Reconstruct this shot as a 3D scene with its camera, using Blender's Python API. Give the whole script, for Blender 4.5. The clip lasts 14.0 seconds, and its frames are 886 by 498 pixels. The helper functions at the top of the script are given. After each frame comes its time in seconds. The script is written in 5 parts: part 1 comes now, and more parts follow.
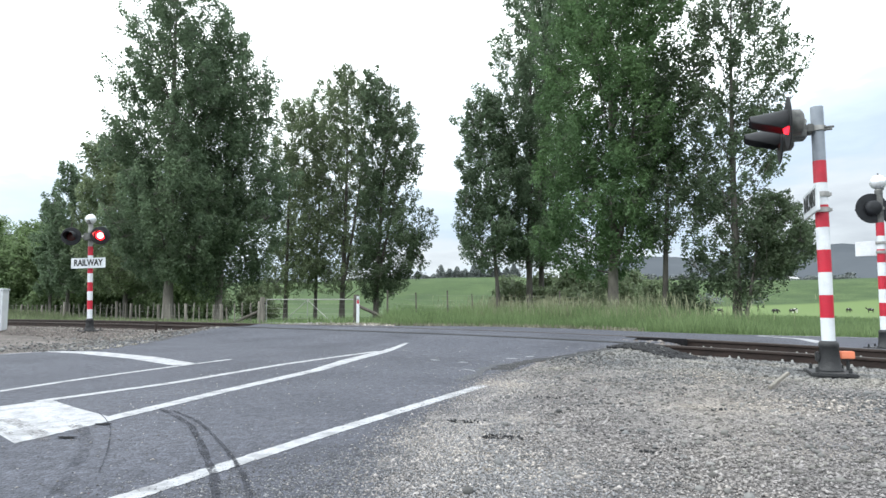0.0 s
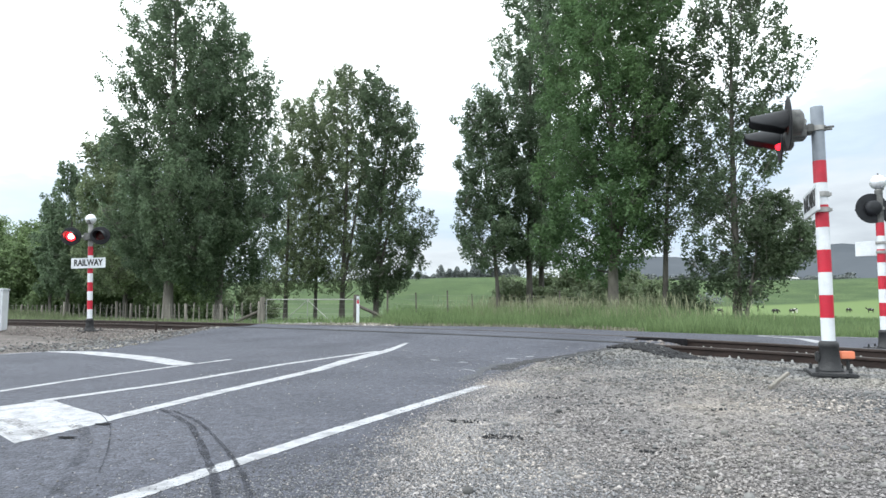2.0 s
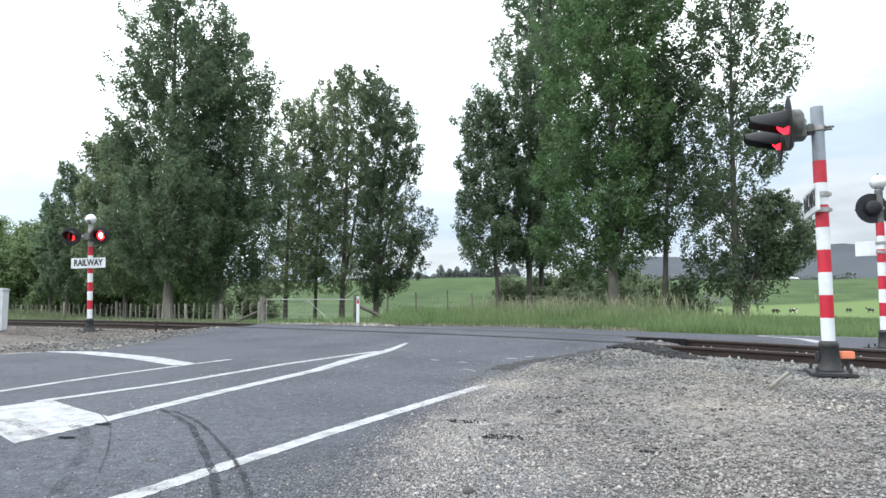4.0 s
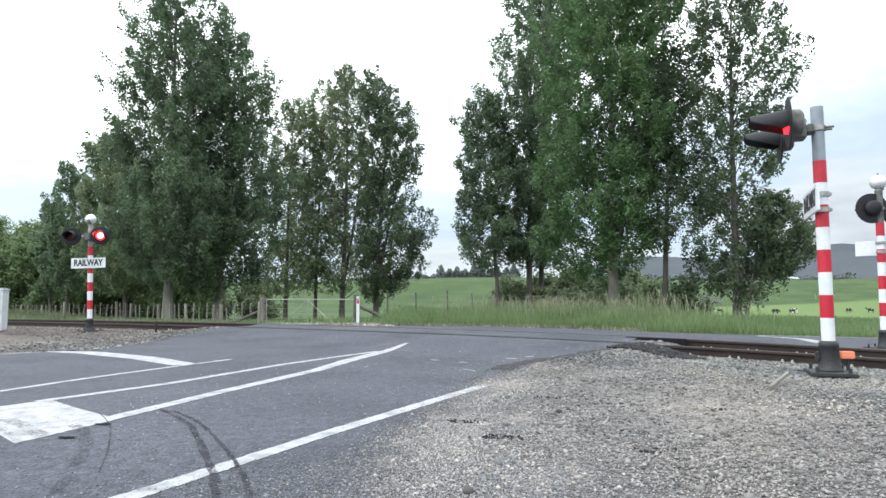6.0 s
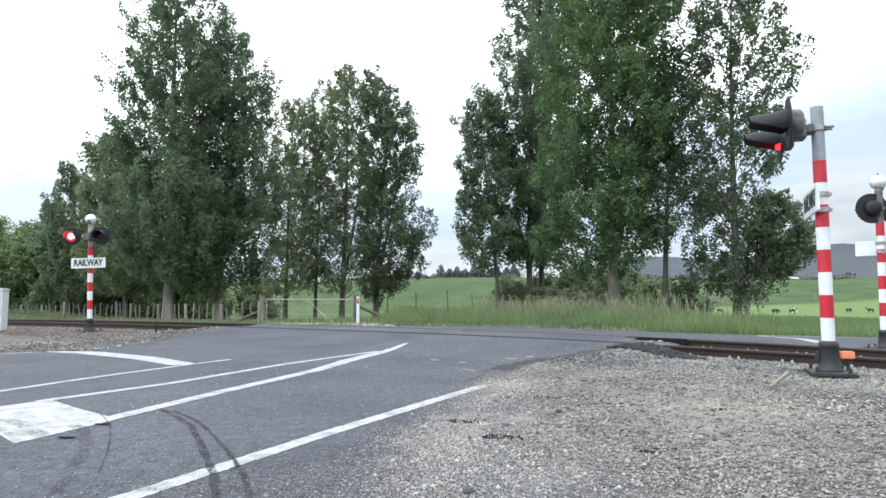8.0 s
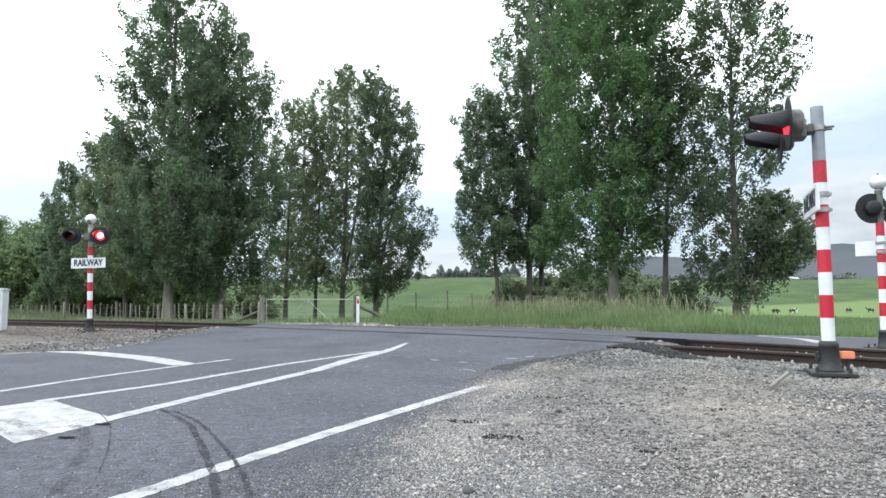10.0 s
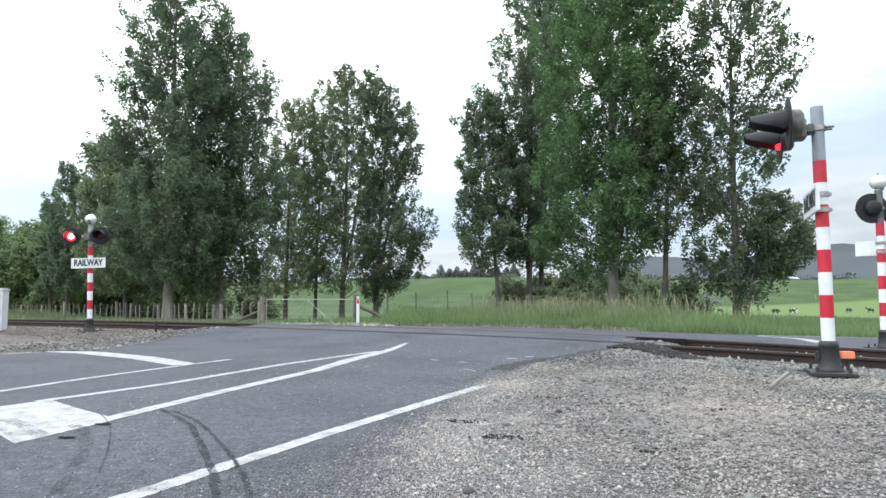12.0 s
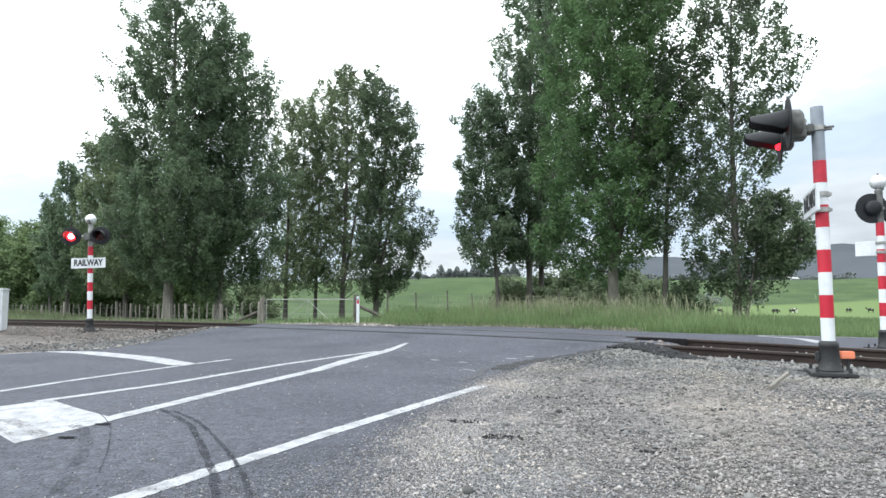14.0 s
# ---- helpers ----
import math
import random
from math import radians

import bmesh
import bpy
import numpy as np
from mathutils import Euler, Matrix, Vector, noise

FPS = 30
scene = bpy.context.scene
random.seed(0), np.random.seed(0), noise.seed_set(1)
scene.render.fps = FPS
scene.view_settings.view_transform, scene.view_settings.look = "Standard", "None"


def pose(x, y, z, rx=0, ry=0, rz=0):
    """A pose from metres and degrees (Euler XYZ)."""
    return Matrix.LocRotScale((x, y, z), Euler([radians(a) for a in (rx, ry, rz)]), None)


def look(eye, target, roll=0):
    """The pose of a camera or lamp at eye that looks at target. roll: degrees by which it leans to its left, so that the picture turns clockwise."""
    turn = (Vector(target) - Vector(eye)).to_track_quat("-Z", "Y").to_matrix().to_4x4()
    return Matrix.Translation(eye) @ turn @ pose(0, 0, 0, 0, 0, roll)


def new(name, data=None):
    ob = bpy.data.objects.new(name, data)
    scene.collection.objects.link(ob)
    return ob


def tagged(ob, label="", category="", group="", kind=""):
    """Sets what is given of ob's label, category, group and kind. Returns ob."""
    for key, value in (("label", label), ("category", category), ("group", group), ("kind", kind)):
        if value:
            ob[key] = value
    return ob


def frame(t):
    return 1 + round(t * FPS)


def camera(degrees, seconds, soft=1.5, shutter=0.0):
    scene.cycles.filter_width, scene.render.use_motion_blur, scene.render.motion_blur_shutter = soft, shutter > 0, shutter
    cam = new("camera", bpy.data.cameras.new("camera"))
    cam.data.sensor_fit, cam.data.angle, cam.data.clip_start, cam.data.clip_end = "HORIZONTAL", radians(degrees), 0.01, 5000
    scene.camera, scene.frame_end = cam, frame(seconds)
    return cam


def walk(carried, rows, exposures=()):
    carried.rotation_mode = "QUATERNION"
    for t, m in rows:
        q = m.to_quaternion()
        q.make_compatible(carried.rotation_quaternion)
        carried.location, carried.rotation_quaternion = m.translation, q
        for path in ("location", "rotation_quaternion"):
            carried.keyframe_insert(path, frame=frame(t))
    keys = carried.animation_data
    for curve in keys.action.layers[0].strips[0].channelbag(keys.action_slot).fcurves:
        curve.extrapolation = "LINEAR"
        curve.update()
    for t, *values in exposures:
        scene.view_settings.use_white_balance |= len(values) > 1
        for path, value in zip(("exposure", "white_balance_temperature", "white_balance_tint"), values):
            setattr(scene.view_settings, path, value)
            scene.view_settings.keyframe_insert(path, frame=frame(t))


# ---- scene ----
cam = camera(70.94, 14.0, soft=1.5)
walk(cam, [(0.0, pose(0, 0, 0.75, 94.78, 0, 0)), (14.0, pose(0, 0, 0.75, 94.78, 0, 0))],
     [(0.0, 0.20, 6150, 6), (14.0, 0.20, 6150, 6)])

# ---- sky and light: an overcast evening ----
SUN_ELEV, SUN_AZ = radians(48), radians(235)
world = bpy.data.worlds.new("overcast_sky")
scene.world = world
world.use_nodes = True
wn, wl = world.node_tree.nodes, world.node_tree.links
wn.clear()
w_out = wn.new("ShaderNodeOutputWorld")
w_bg = wn.new("ShaderNodeBackground")
w_sky = wn.new("ShaderNodeTexSky")
w_sky.sky_type, w_sky.sun_disc = "NISHITA", False
w_sky.sun_elevation, w_sky.sun_rotation = SUN_ELEV, SUN_AZ
w_tc = wn.new("ShaderNodeTexCoord")
w_map = wn.new("ShaderNodeMapping")
w_map.inputs["Scale"].default_value = (1.0, 1.0, 3.2)
w_noise = wn.new("ShaderNodeTexNoise")
w_noise.inputs["Scale"].default_value, w_noise.inputs["Detail"].default_value = 2.6, 6.0
w_noise.inputs["Roughness"].default_value = 0.55
w_sep = wn.new("ShaderNodeSeparateXYZ")
w_add = wn.new("ShaderNodeMath")
w_add.operation = "MULTIPLY_ADD"
w_add.inputs[1].default_value = 0.55
w_ramp = wn.new("ShaderNodeValToRGB")
els = w_ramp.color_ramp.elements
els[0].position, els[0].color = 0.20, (0.225, 0.232, 0.248, 1)
els[1].position, els[1].color = 0.62, (1.0, 1.0, 1.0, 1)
e = els.new(0.285)
e.color = (0.325, 0.334, 0.346, 1)
e = els.new(0.345)
e.color = (0.272, 0.308, 0.362, 1)
e = els.new(0.47)
e.color = (0.37, 0.405, 0.45, 1)
w_scale = wn.new("ShaderNodeMix")
w_scale.data_type = "RGBA"
w_scale.inputs["Factor"].default_value = 0.93
w_mul = wn.new("ShaderNodeVectorMath")
w_mul.operation = "SCALE"
w_mul.inputs["Scale"].default_value = 0.10
w_bri = wn.new("ShaderNodeVectorMath")
w_bri.operation = "SCALE"
w_bri.inputs["Scale"].default_value = 2.5
wl.new(w_tc.outputs["Generated"], w_map.inputs["Vector"])
wl.new(w_map.outputs["Vector"], w_noise.inputs["Vector"])
wl.new(w_tc.outputs["Generated"], w_sep.inputs["Vector"])
wl.new(w_noise.outputs["Fac"], w_add.inputs[0])
wl.new(w_sep.outputs["Z"], w_add.inputs[2])
w_side = wn.new("ShaderNodeMath")
w_side.operation = "MULTIPLY_ADD"
w_side.inputs[1].default_value = -0.15
wl.new(w_sep.outputs["X"], w_side.inputs[0])
wl.new(w_add.outputs[0], w_side.inputs[2])
wl.new(w_side.outputs[0], w_ramp.inputs["Fac"])
wl.new(w_sky.outputs["Color"], w_mul.inputs[0])
wl.new(w_ramp.outputs["Color"], w_bri.inputs[0])
wl.new(w_mul.outputs["Vector"], w_scale.inputs["A"])
wl.new(w_bri.outputs["Vector"], w_scale.inputs["B"])
wl.new(w_scale.outputs["Result"], w_bg.inputs["Color"])
wl.new(w_bg.outputs["Background"], w_out.inputs["Surface"])

sun = new("sun", bpy.data.lights.new("sun", "SUN"))
sun.data.energy, sun.data.angle, sun.data.color = 1.4, radians(42), (1.0, 0.97, 0.92)
sun.matrix_world = look((math.sin(SUN_AZ) * 50, math.cos(SUN_AZ) * 50, 60), (0, 0, 0))


# ---- materials ----
def material(name, colors, scale=4.0, rough=0.7, metal=0.0, bump=0.0, bump_scale=None, detail=6.0, island=0.0, obj=0.0, translucent=0.0, spec=0.5, fine=0.0, fine_scale=120.0, stretch=(1, 1, 1), chips=0.0, chip_scale=90.0):
    """Noise-mixed colours; island / obj: brightness change by mesh island / by object; fine: amount of a second, finer grain."""
    m = bpy.data.materials.new(name)
    m.use_nodes = True
    n, l = m.node_tree.nodes, m.node_tree.links
    b = n["Principled BSDF"]
    b.inputs["Roughness"].default_value, b.inputs["Metallic"].default_value = rough, metal
    b.inputs["Specular IOR Level"].default_value = spec
    tc = n.new("ShaderNodeTexCoord")
    mp = n.new("ShaderNodeMapping")
    mp.inputs["Scale"].default_value = stretch
    l.new(tc.outputs["Object"], mp.inputs["Vector"])
    nz = n.new("ShaderNodeTexNoise")
    nz.inputs["Scale"].default_value, nz.inputs["Detail"].default_value = scale, detail
    nz.inputs["Roughness"].default_value = 0.6
    l.new(mp.outputs["Vector"], nz.inputs["Vector"])
    rp = n.new("ShaderNodeValToRGB")
    es = rp.color_ramp.elements
    while len(es) < len(colors):
        es.new(0.5)
    for i, c in enumerate(colors):
        es[i].position = 0.32 + 0.36 * i / max(1, len(colors) - 1)
        es[i].color = (*c, 1)
    l.new(nz.outputs["Fac"], rp.inputs["Fac"])
    col = rp.outputs["Color"]

    def vary(col, fac, amount, lo=0.0, hi=1.0):
        hv = n.new("ShaderNodeHueSaturation")
        mr = n.new("ShaderNodeMapRange")
        mr.inputs["From Min"].default_value, mr.inputs["From Max"].default_value = lo, hi
        mr.inputs["To Min"].default_value, mr.inputs["To Max"].default_value = 1 - amount, 1 + amount
        l.new(fac, mr.inputs["Value"])
        l.new(mr.outputs["Result"], hv.inputs["Value"])
        l.new(col, hv.inputs["Color"])
        return hv.outputs["Color"]
    if island:
        geo = n.new("ShaderNodeNewGeometry")
        col = vary(col, geo.outputs["Random Per Island"], island)
    if obj:
        oi = n.new("ShaderNodeObjectInfo")
        col = vary(col, oi.outputs["Random"], obj)
    if fine:
        fz = n.new("ShaderNodeTexNoise")
        fz.inputs["Scale"].default_value, fz.inputs["Detail"].default_value = fine_scale, 3.0
        l.new(tc.outputs["Object"], fz.inputs["Vector"])
        col = vary(col, fz.outputs["Fac"], fine, 0.28, 0.72)
    vo = None
    if chips:
        vo = n.new("ShaderNodeTexVoronoi")
        vo.inputs["Scale"].default_value = chip_scale
        l.new(tc.outputs["Object"], vo.inputs["Vector"])
        sx = n.new("ShaderNodeSeparateColor")
        l.new(vo.outputs["Color"], sx.inputs["Color"])
        col = vary(col, sx.outputs["Red"], chips)
    l.new(col, b.inputs["Base Color"])
    if bump:
        bz = n.new("ShaderNodeTexNoise")
        bz.inputs["Scale"].default_value, bz.inputs["Detail"].default_value = bump_scale or scale * 8, 4.0
        l.new(tc.outputs["Object"], bz.inputs["Vector"])
        bp = n.new("ShaderNodeBump")
        bp.inputs["Strength"].default_value, bp.inputs["Distance"].default_value = bump, 0.02
        l.new(vo.outputs["Distance"] if vo else bz.outputs["Fac"], bp.inputs["Height"])
        if vo:
            bp.invert = True
        l.new(bp.outputs["Normal"], b.inputs["Normal"])
    if translucent:
        tr = n.new("ShaderNodeBsdfTranslucent")
        l.new(col, tr.inputs["Color"])
        mx = n.new("ShaderNodeMixShader")
        mx.inputs["Fac"].default_value = translucent
        l.new(b.outputs["BSDF"], mx.inputs[1])
        l.new(tr.outputs["BSDF"], mx.inputs[2])
        l.new(mx.outputs["Shader"], n["Material Output"].inputs["Surface"])
    return m


def glow(name, color, strength):
    m = bpy.data.materials.new(name)
    m.use_nodes = True
    b = m.node_tree.nodes["Principled BSDF"]
    b.inputs["Base Color"].default_value = (*color, 1)
    b.inputs["Emission Color"].default_value = (*color, 1)
    b.inputs["Emission Strength"].default_value = strength
    return m


M_ASPHALT = material("chipseal_asphalt", [(0.0385, 0.0418, 0.0555), (0.0553, 0.0592, 0.0772), (0.0695, 0.0732, 0.092)], scale=0.7, rough=0.85, bump=0.5, fine=0.28, fine_scale=14, chips=0.42, chip_scale=75)
M_WORN = material("worn_asphalt", [(0.0414, 0.0442, 0.0515), (0.0626, 0.0662, 0.0754)], scale=3, rough=0.85, fine=0.3, fine_scale=14, chips=0.42, chip_scale=75)
M_PATCH = material("fresh_asphalt", [(0.013, 0.0135, 0.015), (0.030, 0.031, 0.034)], scale=3, rough=0.9, bump=0.6, bump_scale=90, fine=0.4, fine_scale=70)
def patchy(m, cover, scale=60.0, soft=0.25):
    """Lets the surface below show through a worn film; cover: share of the film that is left."""
    n, l = m.node_tree.nodes, m.node_tree.links
    tc, big, fine_n = n.new("ShaderNodeTexCoord"), n.new("ShaderNodeTexNoise"), n.new("ShaderNodeTexNoise")
    big.inputs["Scale"].default_value, fine_n.inputs["Scale"].default_value = scale * 0.12, scale
    add = n.new("ShaderNodeMath")
    add.operation = "MULTIPLY_ADD"
    add.inputs[1].default_value = 0.6
    for q in (big, fine_n):
        l.new(tc.outputs["Object"], q.inputs["Vector"])
    l.new(big.outputs["Fac"], add.inputs[0])
    l.new(fine_n.outputs["Fac"], add.inputs[2])
    mr = n.new("ShaderNodeMapRange")
    mid = 0.8 + (0.5 - cover) * 0.4
    mr.inputs["From Min"].default_value, mr.inputs["From Max"].default_value = mid - soft / 2, mid + soft / 2
    l.new(add.outputs[0], mr.inputs["Value"])
    tr, mx = n.new("ShaderNodeBsdfTransparent"), n.new("ShaderNodeMixShader")
    out = n["Material Output"].inputs["Surface"]
    l.new(mr.outputs["Result"], mx.inputs["Fac"])
    l.new(tr.outputs["BSDF"], mx.inputs[1])
    l.new(out.links[0].from_socket, mx.inputs[2])
    l.new(mx.outputs["Shader"], out)
    return m


M_RUBBER = material("tyre_rubber_trace", [(0.027, 0.0285, 0.033), (0.06, 0.063, 0.075)], scale=9, rough=0.95, spec=0.1)
patchy(M_RUBBER, 0.52)
M_FAINT = patchy(material("faint_rubber_trace", [(0.027, 0.0285, 0.033), (0.05, 0.053, 0.062)], scale=9, rough=0.95, spec=0.1), 0.02, soft=0.5)
M_SCUFF = patchy(material("brown_tyre_film", [(0.12, 0.112, 0.112), (0.20, 0.19, 0.19)], scale=14, rough=0.9, spec=0.1), 0.10, soft=0.4)
M_SCRAP = material("dull_black_rubber", [(0.010, 0.010, 0.011), (0.022, 0.022, 0.024)], scale=20, rough=1.0, spec=0.05)
M_LINE = material("road_paint_white", [(0.1656, 0.1697, 0.1805), (0.3064, 0.3146, 0.3312), (0.3519, 0.3618, 0.3809)], scale=6, rough=0.7, fine=0.12, fine_scale=20, chips=0.14, chip_scale=75)
M_GRAVEL = material("grey_gravel", [(0.125, 0.121, 0.122), (0.198, 0.186, 0.179), (0.276, 0.248, 0.217)], scale=0.7, rough=0.95, bump=1.0, fine=0.25, fine_scale=6, chips=0.6, chip_scale=80)
M_DIRT = material("brown_gravel_dirt", [(0.0723, 0.0632, 0.0585), (0.1032, 0.0908, 0.0839), (0.1376, 0.1238, 0.1136)], scale=0.8, rough=0.95, bump=1.0, fine=0.3, fine_scale=5, chips=0.5, chip_scale=30)
M_CHIP = material("grey_sealing_chip", [(0.085, 0.088, 0.097), (0.15, 0.152, 0.16), (0.235, 0.232, 0.235)], scale=0.5, rough=0.9, island=0.62, fine=0.15)
M_STONE = material("loose_stone", [(0.142, 0.136, 0.142), (0.226, 0.212, 0.205), (0.322, 0.288, 0.246)], scale=0.5, rough=0.95, island=0.68, fine=0.15)
M_ROCK = material("grey_ballast_rock", [(0.076, 0.080, 0.085), (0.134, 0.134, 0.132), (0.194, 0.183, 0.160)], scale=0.8, rough=0.95, island=0.6)
M_BALLAST = material("brown_ballast", [(0.1104, 0.0948, 0.0874), (0.184, 0.1656, 0.1518)], scale=1.2, rough=0.95, island=0.5)
M_GRASS_GROUND = material("pasture", [(0.038, 0.062, 0.026), (0.052, 0.082, 0.033), (0.070, 0.103, 0.042)], scale=0.06, rough=0.9, fine=0.35, fine_scale=2.0, spec=0.1)
def pasture_bands(m):
    """The flat paddock before the hill is mown and yellower than the rest."""
    n, l = m.node_tree.nodes, m.node_tree.links
    tc, sp = n.new("ShaderNodeTexCoord"), n.new("ShaderNodeSeparateXYZ")
    l.new(tc.outputs["Object"], sp.inputs["Vector"])
    r = n.new("ShaderNodeValToRGB")
    r.color_ramp.interpolation = "LINEAR"
    mr = n.new("ShaderNodeMapRange")
    mr.inputs["From Min"].default_value, mr.inputs["From Max"].default_value = 100.0, 300.0
    l.new(sp.outputs["Y"], mr.inputs["Value"])
    l.new(mr.outputs["Result"], r.inputs["Fac"])
    es = r.color_ramp.elements
    es[0].position, es[0].color = 0.10, (0, 0, 0, 1)
    es[1].position, es[1].color = 0.14, (1, 1, 1, 1)
    e1, e2 = es.new(0.66), es.new(0.69)
    e1.color, e2.color = (1, 1, 1, 1), (0, 0, 0, 1)
    mx = n.new("ShaderNodeMix")
    mx.data_type = "RGBA"
    b = n["Principled BSDF"]
    mr2 = n.new("ShaderNodeMapRange")
    mr2.inputs["From Min"].default_value, mr2.inputs["From Max"].default_value = 13.0, 30.0
    l.new(sp.outputs["X"], mr2.inputs["Value"])
    ml = n.new("ShaderNodeMath")
    ml.operation = "MULTIPLY"
    l.new(r.outputs["Color"], ml.inputs[0])
    l.new(mr2.outputs["Result"], ml.inputs[1])
    l.new(ml.outputs[0], mx.inputs["Factor"])
    l.new(b.inputs["Base Color"].links[0].from_socket, mx.inputs["A"])
    mx.inputs["B"].default_value = (0.108, 0.155, 0.056, 1)
    l.new(mx.outputs["Result"], b.inputs["Base Color"])


pasture_bands(M_GRASS_GROUND)
M_SEED = material("seed_stalk", [(0.185, 0.205, 0.125), (0.30, 0.30, 0.205)], scale=0.5, rough=0.8, island=0.5, translucent=0.3, spec=0.1)
M_WEED = material("rank_weed", [(0.11, 0.14, 0.075), (0.19, 0.215, 0.13)], scale=0.5, rough=0.8, island=0.5, translucent=0.3, spec=0.1)
M_GRASS = material("grass_blade", [(0.128, 0.188, 0.082), (0.192, 0.262, 0.124)], scale=0.35, rough=0.7, island=0.4, translucent=0.4, spec=0.2)
M_STRAW = material("dry_grass", [(0.20, 0.19, 0.145), (0.31, 0.29, 0.23)], scale=0.6, rough=0.8, island=0.3, translucent=0.25, spec=0.2)
M_RAIL = material("rusty_rail_steel", [(0.015, 0.0095, 0.008), (0.034, 0.021, 0.017)], scale=6, rough=0.75, metal=0.2, bump=0.3)
M_RAILTOP = material("worn_rail_head", [(0.028, 0.022, 0.020), (0.062, 0.052, 0.047)], scale=8, rough=0.6, metal=0.6)
M_CONCRETE = material("concrete", [(0.26, 0.25, 0.23), (0.38, 0.37, 0.34)], scale=5, rough=0.9, bump=0.3)
M_RED = material("red_paint", [(0.36, 0.008, 0.026), (0.47, 0.012, 0.034)], scale=8, rough=0.4, fine=0.1)
M_WHITE = material("white_paint", [(0.55, 0.58, 0.61), (0.67, 0.70, 0.73)], scale=8, rough=0.4, fine=0.08)
M_PIPE = material("blue_grey_pipe", [(0.20, 0.225, 0.26), (0.28, 0.31, 0.35)], scale=6, rough=0.5, metal=0.3)
M_GALV = material("galvanised_metal", [(0.22, 0.22, 0.21), (0.36, 0.36, 0.35)], scale=12, rough=0.55, metal=0.5)
M_HOUSING = material("weathered_grey_housing", [(0.055, 0.058, 0.058), (0.145, 0.147, 0.142)], scale=14, rough=0.6, metal=0.2)
M_BLACK = material("black_paint", [(0.012, 0.013, 0.014), (0.035, 0.036, 0.037)], scale=8, rough=0.5)
M_HOOD = material("dark_grey_hood", [(0.008, 0.009, 0.011), (0.020, 0.022, 0.026)], scale=6, rough=0.6, spec=0.3)
M_IRON = material("cast_iron_black", [(0.010, 0.011, 0.013), (0.028, 0.029, 0.031)], scale=10, rough=0.6, bump=0.3)
M_BELL = material("silver_bell", [(0.62, 0.64, 0.67), (0.78, 0.80, 0.82)], scale=5, rough=0.3, metal=0.35)
M_ORANGE = material("orange_plastic", [(0.70, 0.20, 0.10), (0.80, 0.27, 0.15)], scale=10, rough=0.5)
M_WOOD = material("weathered_grey_timber", [(0.125, 0.116, 0.10), (0.245, 0.228, 0.20)], scale=5, rough=0.9, bump=0.4, obj=0.25, stretch=(1, 1, 0.2))
M_DARKWOOD = material("dark_old_timber", [(0.05, 0.045, 0.038), (0.11, 0.10, 0.085)], scale=5, rough=0.9, bump=0.4)
M_BARK = material("poplar_bark", [(0.055, 0.051, 0.045), (0.125, 0.116, 0.102)], scale=3, rough=0.95, bump=0.7, bump_scale=14, stretch=(1, 1, 0.3))
M_BARK_PALE = material("pale_poplar_bark", [(0.10, 0.092, 0.080), (0.21, 0.196, 0.172)], scale=3, rough=0.95, bump=0.7, bump_scale=14, stretch=(1, 1, 0.3))
LEAF = dict(scale=0.45, rough=0.55, island=0.3, translucent=0.58, obj=0.15, spec=0.3)
M_LEAF_DARK = material("poplar_leaf_dark", [(0.114, 0.166, 0.104), (0.174, 0.236, 0.140)], **LEAF)
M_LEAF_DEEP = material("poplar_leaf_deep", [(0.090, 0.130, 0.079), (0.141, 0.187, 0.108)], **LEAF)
M_LEAF_OLIVE = material("poplar_leaf_olive", [(0.153, 0.199, 0.117), (0.221, 0.270, 0.153)], **LEAF)
M_LEAF_FRESH = material("poplar_leaf_fresh", [(0.096, 0.168, 0.078), (0.148, 0.233, 0.101)], **LEAF)
M_LEAF_BUSH = material("bush_leaf", [(0.125, 0.182, 0.088), (0.188, 0.255, 0.118)], **LEAF)
# distant leaves: aerial haze is mixed into the colour, greyed and lightened
M_HAZED_WOOD = material("haze_greyed_foliage", [(0.095, 0.110, 0.108), (0.140, 0.156, 0.152)], scale=0.1, rough=0.9, island=0.3)
# the mountains' blue-grey has the haze of distance painted into it
M_HILL = material("haze_tinted_mountain", [(0.070, 0.079, 0.090), (0.090, 0.100, 0.112)], scale=0.004, rough=1.0, spec=0.0)
M_COW_BLACK = material("cow_black_hide", [(0.015, 0.014, 0.013), (0.03, 0.028, 0.026)], scale=3, rough=0.8)
M_COW_WHITE = material("cow_white_hide", [(0.55, 0.53, 0.5), (0.7, 0.68, 0.65)], scale=3, rough=0.8)
M_ROOF = material("iron_roof", [(0.3, 0.3, 0.3), (0.4, 0.4, 0.4)], scale=3, rough=0.6)
M_LAMP_RED = glow("lit_red_lens", (1.0, 0.012, 0.02), 6.0)
M_LAMP_HOT = glow("lit_lamp_core", (1.0, 0.16, 0.15), 22.0)
M_LAMP_SIDE = glow("lit_red_lens_off_beam", (1.0, 0.015, 0.03), 3.6)
M_LENS_OFF = material("unlit_red_lens", [(0.05, 0.012, 0.013), (0.10, 0.02, 0.02)], scale=20, rough=0.15)


# ---- small builders ----
def mesh_object(name, verts, faces, mat, parent=None, label="", smooth=False):
    me = bpy.data.meshes.new(name)
    me.from_pydata([tuple(v) for v in verts], [], [tuple(f) for f in faces])
    me.materials.append(mat)
    if smooth:
        me.shade_smooth()
    ob = new(name, me)
    ob.parent = parent
    if label:
        tagged(ob, label)
    return ob


